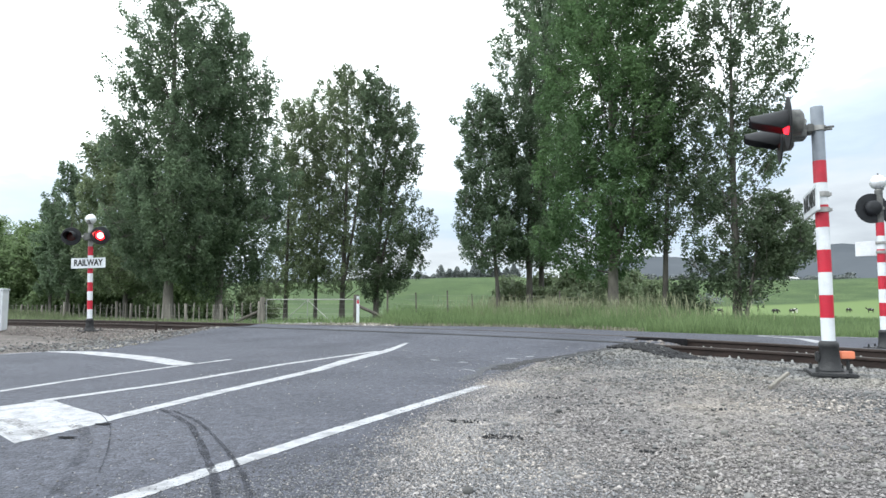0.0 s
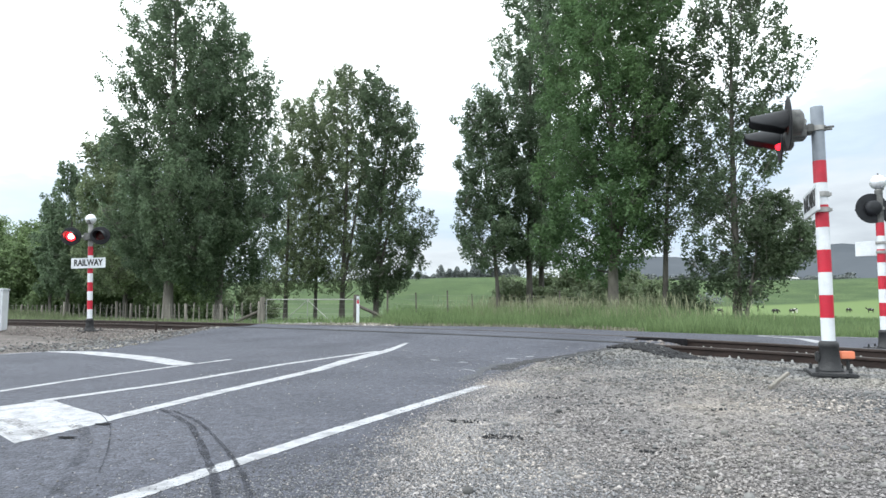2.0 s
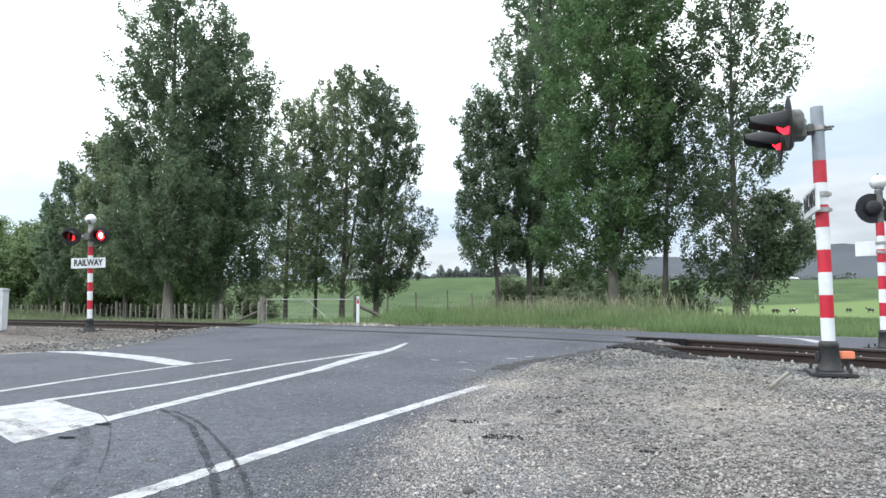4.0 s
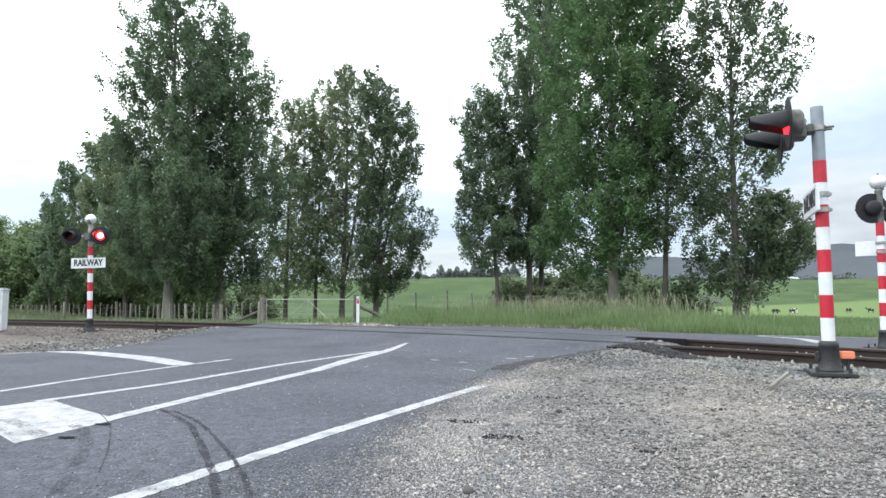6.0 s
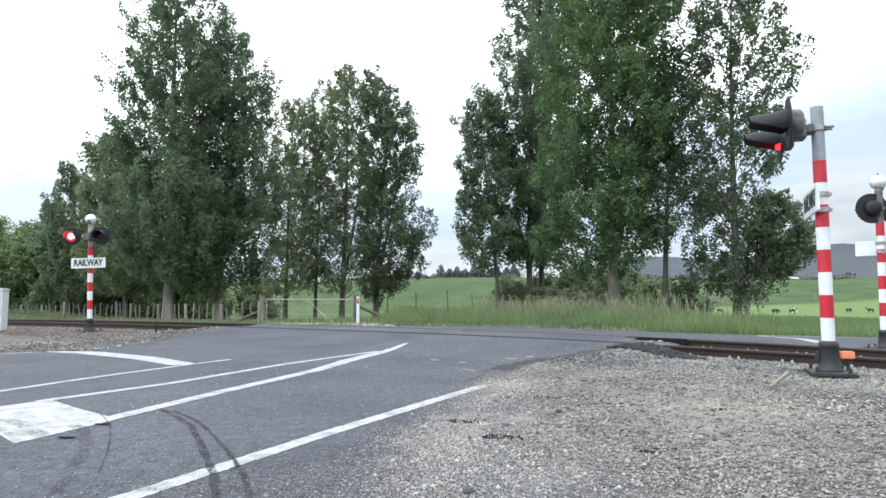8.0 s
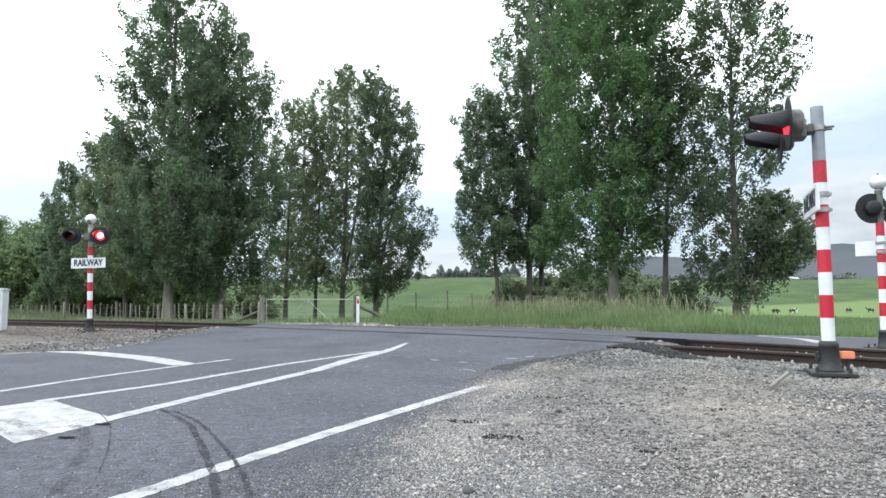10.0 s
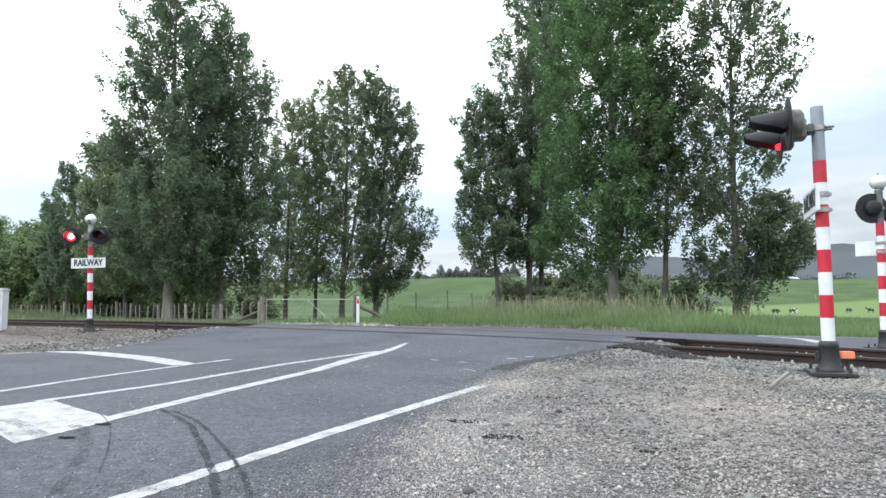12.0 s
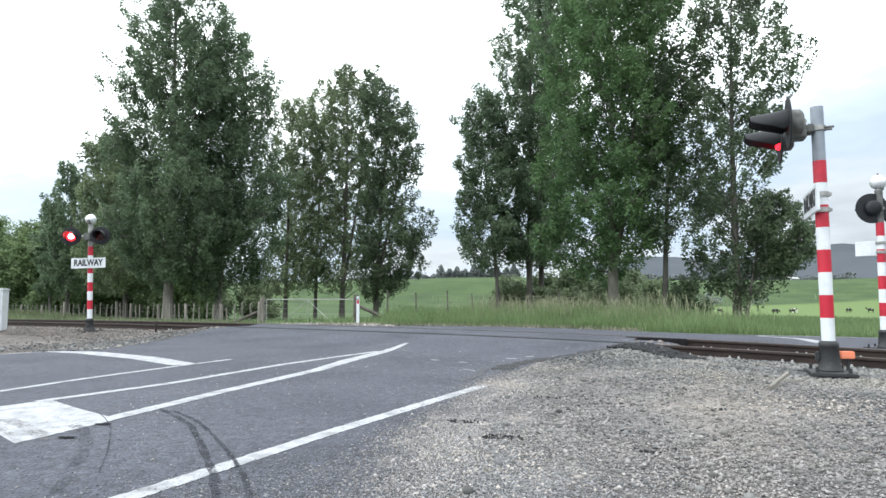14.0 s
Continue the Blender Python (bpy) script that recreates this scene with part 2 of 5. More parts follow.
def quads_object(name, verts, mat, parent=None, label=""):
    """Many loose leaves or blades of three or four corners: verts is an array of (n, corners, 3)."""
    k, sides = verts.shape[0], verts.shape[1]
    me = bpy.data.meshes.new(name)
    me.vertices.add(k * sides)
    me.vertices.foreach_set("co", np.ascontiguousarray(verts, dtype=np.float32).ravel())
    me.loops.add(k * sides)
    me.loops.foreach_set("vertex_index", np.arange(k * sides, dtype=np.int32))
    me.polygons.add(k)
    me.polygons.foreach_set("loop_start", np.arange(0, k * sides, sides, dtype=np.int32))
    me.update(calc_edges=True)
    me.materials.append(mat)
    ob = new(name, me)
    ob.parent = parent
    if label:
        tagged(ob, label)
    return ob


def part(name, bm, mat, parent=None, label="", smooth=False):
    me = bpy.data.meshes.new(name)
    bm.normal_update()
    bm.to_mesh(me)
    bm.free()
    me.materials.append(mat)
    if smooth:
        me.shade_smooth()
    ob = new(name, me)
    ob.parent = parent
    if label:
        tagged(ob, label)
    return ob


def thing(name, m, label, category, group="", kind=""):
    ob = new(name)
    ob.empty_display_size = 0.2
    ob.matrix_basis = m
    return tagged(ob, label, category, group, kind)


def box_bm(x0, x1, y0, y1, z0, z1, bevel=0.0, bm=None):
    bm = bm or bmesh.new()
    m = Matrix.Translation(((x0 + x1) / 2, (y0 + y1) / 2, (z0 + z1) / 2)) @ Matrix.Diagonal((x1 - x0, y1 - y0, z1 - z0, 1))
    r = bmesh.ops.create_cube(bm, size=1, matrix=m)
    if bevel:
        es_ = list({ed for v in r["verts"] for ed in v.link_edges})
        bmesh.ops.bevel(bm, geom=es_, offset=bevel, segments=2, affect="EDGES")
    return bm


def rod_bm(a, b, r0, r1=None, sides=10, bm=None):
    bm = bm or bmesh.new()
    a, b = Vector(a), Vector(b)
    r1 = r0 if r1 is None else r1
    q = (b - a).to_track_quat("Z", "Y").to_matrix().to_4x4()
    bmesh.ops.create_cone(bm, cap_ends=True, segments=sides, radius1=r0, radius2=r1, depth=(b - a).length, matrix=Matrix.Translation((a + b) / 2) @ q)
    return bm


def lathe_bm(profile, sides=24, bm=None, m=Matrix()):
    """Turns (radius, height) rows about the z axis; closed where the radius is 0."""
    bm = bm or bmesh.new()
    rings = []
    for r, z in profile:
        if r < 1e-6:
            rings.append([bm.verts.new(m @ Vector((0, 0, z)))])
        else:
            rings.append([bm.verts.new(m @ Vector((r * math.cos(2 * math.pi * i / sides), r * math.sin(2 * math.pi * i / sides), z))) for i in range(sides)])
    for p, q in zip(rings, rings[1:]):
        for i in range(sides):
            j = (i + 1) % sides
            c = [p[i % len(p)], p[j % len(p)], q[j % len(q)], q[i % len(q)]]
            c = list(dict.fromkeys(c))
            if len(c) > 2:
                bm.faces.new(c)
    bmesh.ops.recalc_face_normals(bm, faces=bm.faces)
    return bm


def text_mesh(words, size):
    cu = bpy.data.curves.new("letters", "FONT")
    cu.body, cu.size, cu.align_x, cu.align_y, cu.extrude, cu.offset = words, size, "CENTER", "CENTER", 0.002, 0.008
    ob = new("letters", cu)
    me = bpy.data.meshes.new_from_object(ob.evaluated_get(bpy.context.evaluated_depsgraph_get()))
    bpy.data.objects.remove(ob)
    return me


# ---- the lie of the land ----
def ease(a, b, x):
    t = min(1.0, max(0.0, (x - a) / (b - a)))
    return t * t * (3 - 2 * t)


def rail_y(x):
    """The near rail in plan: a gentle curve."""
    if x < -18:
        return rail_y(-18) + (x + 18) * (-0.7236 + 0.01608 * 18)
    if x > 7:
        return rail_y(7) + (x - 7) * (-0.7236 - 0.01608 * 7)
    return 11.8 - 0.7236 * x - 0.00804 * x * x


def rail_slope(x):
    x = max(-18, min(7, x))
    return -0.7236 - 0.01608 * x


def rail_z(x):
    x = max(-18, min(8, x))
    return 0.13 - (0.00024 if x < 0 else 0.0027) * x * x


def beyond(x, y):
    """Metres past the near rail, seen from the camera's side."""
    return (y - rail_y(x)) * 0.79


def on_crossing(x):
    """1 where the road runs over the track, 0 beside it."""
    return ease(-6.0, -5.3, x) * (1 - ease(3.1, 3.65, x))


def land(x, y):
    d, top = beyond(x, y), rail_z(x)
    w = on_crossing(x - 0.55 * d)
    bed = top - 0.13 * (1 - w)
    far = 1 - ease(-9, -4, x)
    if d < 0:
        z = bed * (1 - ease(0.6 - 0.3 * w, 2.6, -d))
    elif d > 1.2:
        z = bed * (1 - ease(1.4, 5, d)) - 0.3 * ease(7, 16, d) - 0.32 * far * ease(1.6, 6, d) - 0.14 * ease(6, 9.5, d) * (1 - ease(-2, 3, x)) * (1 - far)
    else:
        z = bed
    r = math.hypot(x, y)
    if d > 13:
        z -= 2.6 * ease(30, 170, r)
    swell = 1.5 * math.sin(x * 0.021 + 1.0) * ease(262, 350, r)
    return z + 2.6 * ease(215, 290, r) + 13.5 * ease(262, 372, r) + swell


def build_ground():
    n = 210
    s = [14 * math.sinh(6.2 * (2 * i / n - 1)) for i in range(n + 1)]
    verts = []
    for y in s:
        for x in s:
            d = beyond(x, y)
            low = 0.10 * (1 - ease(3.0, 6.5, d)) if abs(x) < 60 else 0
            verts.append((x, y, land(x, y) - low - (0.05 if d < 9 and -8 < x < 60 else 0)))
    w = n + 1
    faces = [(j * w + i, j * w + i + 1, (j + 1) * w + i + 1, (j + 1) * w + i) for j in range(n) for i in range(n)]
    return tagged(mesh_object("ground", verts, faces, M_GRASS_GROUND, smooth=True), "green pasture rolling away to a low hill", "ground", kind="structure")


EDGE_X = [(-6, -0.75), (1.2, -0.3), (2.44, -0.18), (3.44, -0.08), (4.33, 0.12), (5.38, 0.43), (6.7, 0.66), (8.0, 1.24), (8.6, 2.1), (9.3, 3.0), (30, 20)]


def road_edge_x(y):
    for (ay, ax_), (by, bx) in zip(EDGE_X, EDGE_X[1:]):
        if y <= by:
            return ax_ + (bx - ax_) * (y - ay) / (by - ay)
    return 20


def build_gravel():
    verts, faces, ids = [], [], {}

    def sheet(x0, x1, y0, y1, step, keep, lift, rough):
        ids.clear()
        nx, ny = round((x1 - x0) / step), round((y1 - y0) / step)

        def vid(i, j):
            if (i, j) not in ids:
                x, y = x0 + i * step, y0 + j * step
                z = land(x, y) + lift - (0.014 if x < road_edge_x(y) - 0.24 else 0.0) + rough * (noise.noise((x * 1.3, y * 1.3, 0)) + 0.6 * noise.noise((x * 5, y * 5, 3)))
                ids[(i, j)] = len(verts)
                verts.append((x, y, z))
            return ids[(i, j)]
        for j in range(ny):
            for i in range(nx):
                if keep(x0 + (i + 0.5) * step, y0 + (j + 0.5) * step):
                    faces.append((vid(i, j), vid(i + 1, j), vid(i + 1, j + 1), vid(i, j + 1)))
    near = lambda x, y: -1.2 < x < 11 and 1.2 < y < 13.0
    sheet(-34, 30, -14, 40, 0.4, lambda x, y: beyond(x, y) < 3.2 and not near(x, y) and x > -5.2, -0.024, 0.004)
    dirt_from = len(faces)
    sheet(-34, -5.0, 2, 44, 0.3, lambda x, y: beyond(x, y) < 3.2 and x < -5.1, -0.026, 0.012)
    dirt_to = len(faces)
    sheet(-1.2, 11.0, 1.2, 13.2, 0.1, lambda x, y: beyond(x, y) < 3.2, -0.007, 0.008)
    tagged(mesh_object("dirt_ground", verts, faces[dirt_from:dirt_to], M_DIRT, smooth=True), "brown gravelly dirt beside the track", "dirt", kind="structure")
    return tagged(mesh_object("gravel_ground", verts, faces[:dirt_from] + faces[dirt_to:], M_GRAVEL, smooth=True), "grey crushed gravel beside road and track", "gravel", kind="structure")


def flat_piece(name, outline, lift, mat, label, category, kind="structure", parent=None, cell=0.25):
    """A sheet with this outline, laid on the land."""
    bm = bmesh.new()
    bm.faces.new([bm.verts.new((x, y, 0)) for x, y in outline])
    xs, ys = [p[0] for p in outline], [p[1] for p in outline]
    for axis, lo, hi in ((0, min(xs), max(xs)), (1, min(ys), max(ys))):
        k = math.ceil(lo / cell) * cell
        while k < hi:
            co = (k, 0, 0) if axis == 0 else (0, k, 0)
            no = (1, 0, 0) if axis == 0 else (0, 1, 0)
            bmesh.ops.bisect_plane(bm, geom=bm.verts[:] + bm.edges[:] + bm.faces[:], plane_co=co, plane_no=no)
            k += cell
    bmesh.ops.triangulate(bm, faces=bm.faces)
    for v in bm.verts:
        v.co.z = land(v.co.x, v.co.y) + lift
    for f in bm.faces:
        f.normal_update()
        if f.normal.z < 0:
            f.normal_flip()
    ob = part(name, bm, mat, parent)
    return tagged(ob, label, category, kind=kind)


def curve_through(points, k=5):
    """A smooth curve through the points."""
    ps = [Vector(points[0])] + [Vector(p) for p in points] + [Vector(points[-1])]
    out = []
    for i in range(1, len(ps) - 2):
        p0, p1, p2, p3 = ps[i - 1:i + 3]
        for j in range(k):
            t = j / k
            out.append(tuple(0.5 * (2 * p1 + (p2 - p0) * t + (2 * p0 - 5 * p1 + 4 * p2 - p3) * t * t + (3 * p1 - p0 - 3 * p2 + p3) * t ** 3)))
    return out + [tuple(points[-1])]


def ribbon(points, width, wobble=0.0, seed=1, step=0.25):
    """Outline of a painted line along the points; width is one value or one for each point."""
    rnd = random.Random(seed)
    ws = width if isinstance(width, (list, tuple)) else [width] * len(points)
    pts = []
    for i in range(len(points) - 1):
        a, b = Vector(points[i]), Vector(points[i + 1])
        k = max(1, int((b - a).length / step))
        for j in range(k):
            pts.append((a.lerp(b, j / k), ws[i] + (ws[i + 1] - ws[i]) * j / k))
    pts.append((Vector(points[-1]), ws[-1]))
    left, right = [], []
    for i, (p, w) in enumerate(pts):
        q0, q1 = pts[max(0, i - 1)][0], pts[min(len(pts) - 1, i + 1)][0]
        t = (q1 - q0).normalized()
        nrm = Vector((-t.y, t.x))
        left.append(tuple(p + nrm * (w / 2 + rnd.uniform(-wobble, wobble))))
        right.append(tuple(p - nrm * (w / 2 + rnd.uniform(-wobble, wobble))))
    return left + right[::-1]


build_ground()
build_gravel()

# ---- the road and its markings ----
rnd = random.Random(4)
edge = []
corners = [(ex, ey) for ey, ex in EDGE_X[:-2]] + [(3.0, 9.2)]
for a, b in zip(corners, corners[1:]):
    k = max(1, int(math.dist(a, b) / 0.14))
    for i in range(k):
        edge.append((a[0] + (b[0] - a[0]) * i / k + rnd.uniform(-0.11, 0.09), a[1] + (b[1] - a[1]) * i / k + rnd.uniform(-0.03, 0.03)))
near_road = [(-0.75, -8)] + edge + [(3.05, 9.42), (-5.4, 15.36), (-5.45, 13.6), (-5.75, 12.4), (-5.97, 10.6), (-5.95, 9.45), (-6.3, 8.84), (-9.0, 7.6), (-16, 5.0), (-16, -8)]
flat_piece("road", near_road, -0.004, M_ASPHALT, "grey chip-sealed road leading over the railway", "road")
between = [(-5.3, 15.46), (3.28, 9.44), (3.98, 10.26), (-4.6, 16.32)]
flat_piece("crossing_surface", between, -0.002, M_ASPHALT, "asphalt infill between the two rails", "road")
far_road = [(-4.5, 16.42), (4.0, 10.45), (14, 1.6), (18, 4.0), (13.2, 9.9), (9.09, 12.9), (6.98, 13.95), (6.06, 14.45), (4.6, 15.9), (3.4, 17.3), (1.6, 18.4), (-0.07, 18.9), (-2.4, 19.2), (-4.3, 18.0)]
flat_piece("road", far_road, -0.005, M_ASPHALT, "grey road curving away behind the railway", "road")

MARKS = (
        ([(-1.95, 0.9), (-1.21, 2.47), (-0.61, 3.73), (-0.18, 4.58), (0.36, 5.63)], 0.108, "worn white edge line along the gravel"),
        ([(-2.30, 3.45), (-2.14, 4.08), (-1.83, 5.33), (-1.38, 6.89), (-1.20, 8.0), (-0.95, 9.1), (-0.6, 10.35)], [0.12, 0.13, 0.13, 0.15, 0.20, 0.19, 0.08], "broad white painted centre line"),
        ([(-3.05, 4.75), (-2.51, 5.78), (-1.91, 7.49), (-1.34, 8.7), (-0.98, 9.4)], 0.10, "white painted centre line meeting another"),
        ([(-4.9, 3.0), (-3.71, 5.28), (-3.49, 6.13), (-3.12, 7.19), (-2.75, 8.14)], 0.085, "thin white lane line"),
        ([(-5.96, 9.42), (-5.2, 9.2), (-4.0, 8.37), (-3.05, 7.47)], [0.14, 0.34, 0.34, 0.30], "broad white curved stop line"),
        ([(6.8, 13.55), (7.15, 12.6), (7.0, 11.6)], [0.12, 0.22, 0.25], "white stop line beyond the rails"),
        ([(6.9, 13.75), (9.0, 12.7), (12.6, 10.0)], 0.08, "white edge line beyond the rails"),
        ([(-7.0, 8.30), (-6.24, 8.95), (-5.9, 9.42)], 0.06, "thin white edge line"))
for pts, w, label in MARKS:
    flat_piece("road_marking", ribbon(pts, w, 0.0055, len(label), 0.03), -0.0012, M_LINE, label, "road marking")
flat_piece("road_marking", [(-5.0, 2.0), (-3.17, 4.55), (-3.0, 4.84), (-2.6, 4.48), (-2.13, 4.10), (-2.2, 3.75), (-2.27, 3.37), (-2.52, 3.6), (-3.6, 2.2), (-4.2, 1.5)], -0.0022, M_LINE, "white painted traffic island with tyre traces", "road marking")
for i, pts in enumerate(([(-0.78, 2.1), (-0.87, 2.44), (-1.01, 2.8), (-1.26, 3.31), (-1.56, 3.89), (-1.98, 4.42)],
                         [(-0.63, 2.1), (-0.75, 2.49), (-0.98, 3.0), (-1.23, 3.46), (-1.53, 3.96), (-1.86, 4.36)],
                         [(-2.36, 4.32), (-2.15, 4.04), (-1.97, 3.76), (-1.81, 3.45), (-1.65, 3.12), (-1.51, 2.8)],
                         [(-2.33, 3.98), (-2.15, 3.77), (-1.88, 3.35), (-1.71, 2.98), (-1.59, 2.68), (-1.5, 2.47)])):
    pts = curve_through(pts)
    ws = [0.034, 0.024, 0.007, 0.055][i]
    flat_piece("tyre_trace", ribbon(pts, [ws * 0.9] + [ws] * (len(pts) - 2) + [ws * 0.3], ws * 0.22, i, 0.08), 0.0006, M_FAINT if i == 3 else M_RUBBER, "dark curved tyre trace on the asphalt", "tyre mark")
for pts, w in (([(-2.81, 4.06), (-2.56, 3.86), (-2.33, 3.64), (-2.15, 3.42)], 0.09), ([(-2.75, 3.86), (-2.62, 3.76), (-2.4, 3.54), (-2.25, 3.38)], 0.05), ([(-2.56, 4.16), (-2.38, 3.99), (-2.21, 3.79), (-2.07, 3.6)], 0.035)):
    pts = curve_through(pts)
    flat_piece("tyre_trace", ribbon(pts, [w * 0.4] + [w] * (len(pts) - 2) + [w * 0.4], w * 0.1, 5, 0.08), 0.0004, M_SCUFF, "brown tyre scuff across the white paint", "tyre mark")
# paler scraps of old paint and dark repair patches
for x, y, a, b in ((-0.1, 8.05, 0.06, 0.035), (0.25, 7.75, 0.06, 0.05), (0.9, 8.2, 0.07, 0.04), (1.15, 8.35, 0.05, 0.04)):
    flat_piece("paint_scrap", ribbon([(x - a, y + a * 0.3), (x, y), (x + a, y - a * 0.5)], [b, b * 1.4, b * 0.6], b * 0.25, int(x * 50), 0.03), -0.0012, M_LINE, "scrap of old white paint", "road marking")
flat_piece("paint_scrap", ribbon(curve_through([(0.22, 6.98), (0.33, 6.82), (0.41, 6.5)]), 0.028, 0.005, 7, 0.05), -0.0012, M_LINE, "thin curved scrap of white paint", "road marking")
for x, y, turn in ((-2.07, 3.50, 0.2), (-2.07, 3.87, 0.5)):
    scrap = [(x + 0.055 * math.cos(a + turn) * (1 + 0.3 * math.sin(3 * a)), y + 0.028 * math.sin(a) * (1 + 0.3 * math.cos(2 * a))) for a in [i * math.tau / 10 for i in range(10)]]
    flat_piece("rubber_scrap", scrap, 0.003, M_SCRAP, "small black scrap of rubber on the road", "litter", "")
# tarred seam where the road ends against the ballast
for k, (pts, ws) in enumerate((([(0.62, 6.9), (0.86, 7.5), (1.2, 7.98), (1.65, 8.3), (2.1, 8.6), (2.6, 8.95), (3.0, 9.22)], 0.20), ([(0.15, 6.0), (0.38, 6.55), (0.5, 7.1), (0.72, 7.6)], 0.12))):
    flat_piece("tar_seam", ribbon(curve_through(pts), ws, 0.05, 20 + k), -0.0005, M_PATCH if k == 0 else M_WORN, "dark tarred seam along the road edge", "road")

# ---- the railway ----
def rail_point(x, off, up=0.0):
    """A place on the track: off metres beyond the near rail."""
    s = rail_slope(x)
    k = 1 / math.hypot(1, s)
    return Vector((x - s * k * off, rail_y(x) + k * off, rail_z(x) + up))


def build_track():
    track = thing("railway_track", Matrix(), "single railway track with rusty rails on ballast", "railway track")
    # (across, height) of a flat-bottomed rail, from its head down
    section = [(-0.033, -0.012), (-0.028, 0), (0.028, 0), (0.033, -0.012), (0.033, -0.035), (0.009, -0.048), (0.009, -0.12), (0.062, -0.138), (0.062, -0.15), (-0.062, -0.15), (-0.062, -0.138), (-0.009, -0.12), (-0.009, -0.048), (-0.033, -0.035)]
    for off, lift in ((0.0, 0.0), (1.105, 0.035)):
        for name, lo, hi, mat in (("rail", 0, len(section), M_RAIL), ("rail_head", 0, 4, M_RAILTOP)):
            bm = bmesh.new()
            prev = None
            x = -42.0
            while x <= 20:
                ring = []
                grow = 0.0006 if name == "rail_head" else 0.0
                for a, h in section[lo:hi]:
                    ring.append(bm.verts.new(rail_point(x, off + a * (1 + grow * 20), lift + h + grow)))
                if prev:
                    for i in range(len(ring) - (1 if name == "rail_head" else 0)):
                        j = (i + 1) % len(ring)
                        bm.faces.new((prev[i], prev[j], ring[j], ring[i]))
                prev = ring
                x += 0.5
            bmesh.ops.recalc_face_normals(bm, faces=bm.faces)
            if name == "rail":
                last = part(name, bm, mat, track)
            else:
                part(name, bm, mat, last, "worn steel running surface")
    # sleepers and spring clips outside the road
    sl = box_bm(-0.11, 0.11, -0.5, 1.6, -0.30, -0.152, 0.02)
    sleeper = part("sleeper", sl, M_CONCRETE, track)
    sleeper_me = sleeper.data
    clip_me = None
    first = True
    for i in range(-46, 30):
        x = i * 0.62 * 0.82
        p = rail_point(x, 0)
        if -5.6 < x < 3.0:
            continue
        if first:
            ob, first = sleeper, False
        else:
            ob = new("sleeper", sleeper_me)
            ob.parent = track
        ang = math.atan(rail_slope(x))
        ob.matrix_basis = Matrix.Translation(p) @ Matrix.Rotation(ang, 4, "Z")
        if -7.2 < x < 9:
            for off in (-0.1, 0.1, 1.0, 1.2):
                for dx in (-0.045, 0.045):
                    if clip_me is None:
                        cb = bmesh.new()
                        lathe_bm([(0.028, -0.15), (0.025, -0.13), (0.014, -0.10), (0.01, -0.09), (0, -0.085)], 8, cb)
                        c = part("rail_clip", cb, M_GALV, track)
                        clip_me = c.data
                    else:
                        c = new("rail_clip", clip_me)
                        c.parent = track
                    c.matrix_basis = Matrix.Translation(rail_point(x + dx, off, 0.03 if off > 0.5 else 0))
    return track


build_track()
# dark grooves beside the rails where they run through the road
for off in (-0.055, 0.075, 1.03, 1.16):
    pts = [tuple(rail_point(x, off).xy) for x in (-5.3, -4, -3, -2, -1, 0, 1, 2, 3.1)]
    flat_piece("rail_groove", ribbon(pts, 0.115 if off < 0.5 else 0.085, 0.01, int(off * 100)), 0.002 if off < 0.5 else 0.006, M_PATCH, "dark tarred groove along the rail", "road")
# asphalt brought up flush against the near side of each rail
for off, lift in ((0.0, 0.0), (1.105, 0.035)):
    rows = []
    for i in range(17):
        x = -5.3 + 8.0 * i / 16
        row = []
        for away in (0.5, 0.36, 0.2, 0.085, 0.05):
            p = rail_point(x, off - away)
            low = land(p.x, p.y) - 0.004
            high = max(low, rail_z(x) + lift - 0.006)
            row.append((p.x, p.y, low - 0.01 if away == 0.5 else low + (high - low) * (1 - ease(0.085, 0.5, away)) if away > 0.06 else high))
        rows.append(row)
    verts = [p for row in rows for p in row]
    faces = [(i * 5 + k, i * 5 + k + 1, i * 5 + k + 6, i * 5 + k + 5) for i in range(16) for k in range(4)]
    tagged(mesh_object("crossing_ramp", verts, faces, M_ASPHALT, smooth=True), "asphalt brought up against the rail", "road", kind="structure")
# rubber end block of the crossing at the far rail
blk = thing("crossing_end_block", pose(0, 0, 0), "dark rubber end panel between rail and road", "crossing panel")
p0, p1 = rail_point(2.55, 0.97), rail_point(3.3, 0.97)
panel_m = Matrix.Translation((p0 + p1) / 2) @ Matrix.Rotation(math.atan2(p1.y - p0.y, p1.x - p0.x), 4, "Z")
bm = box_bm(-0.5, 0.5, -0.07, 0.07, -0.08, 0.035, 0.015)
bmesh.ops.transform(bm, matrix=panel_m, verts=bm.verts)
part("panel", bm, M_SCRAP, blk)


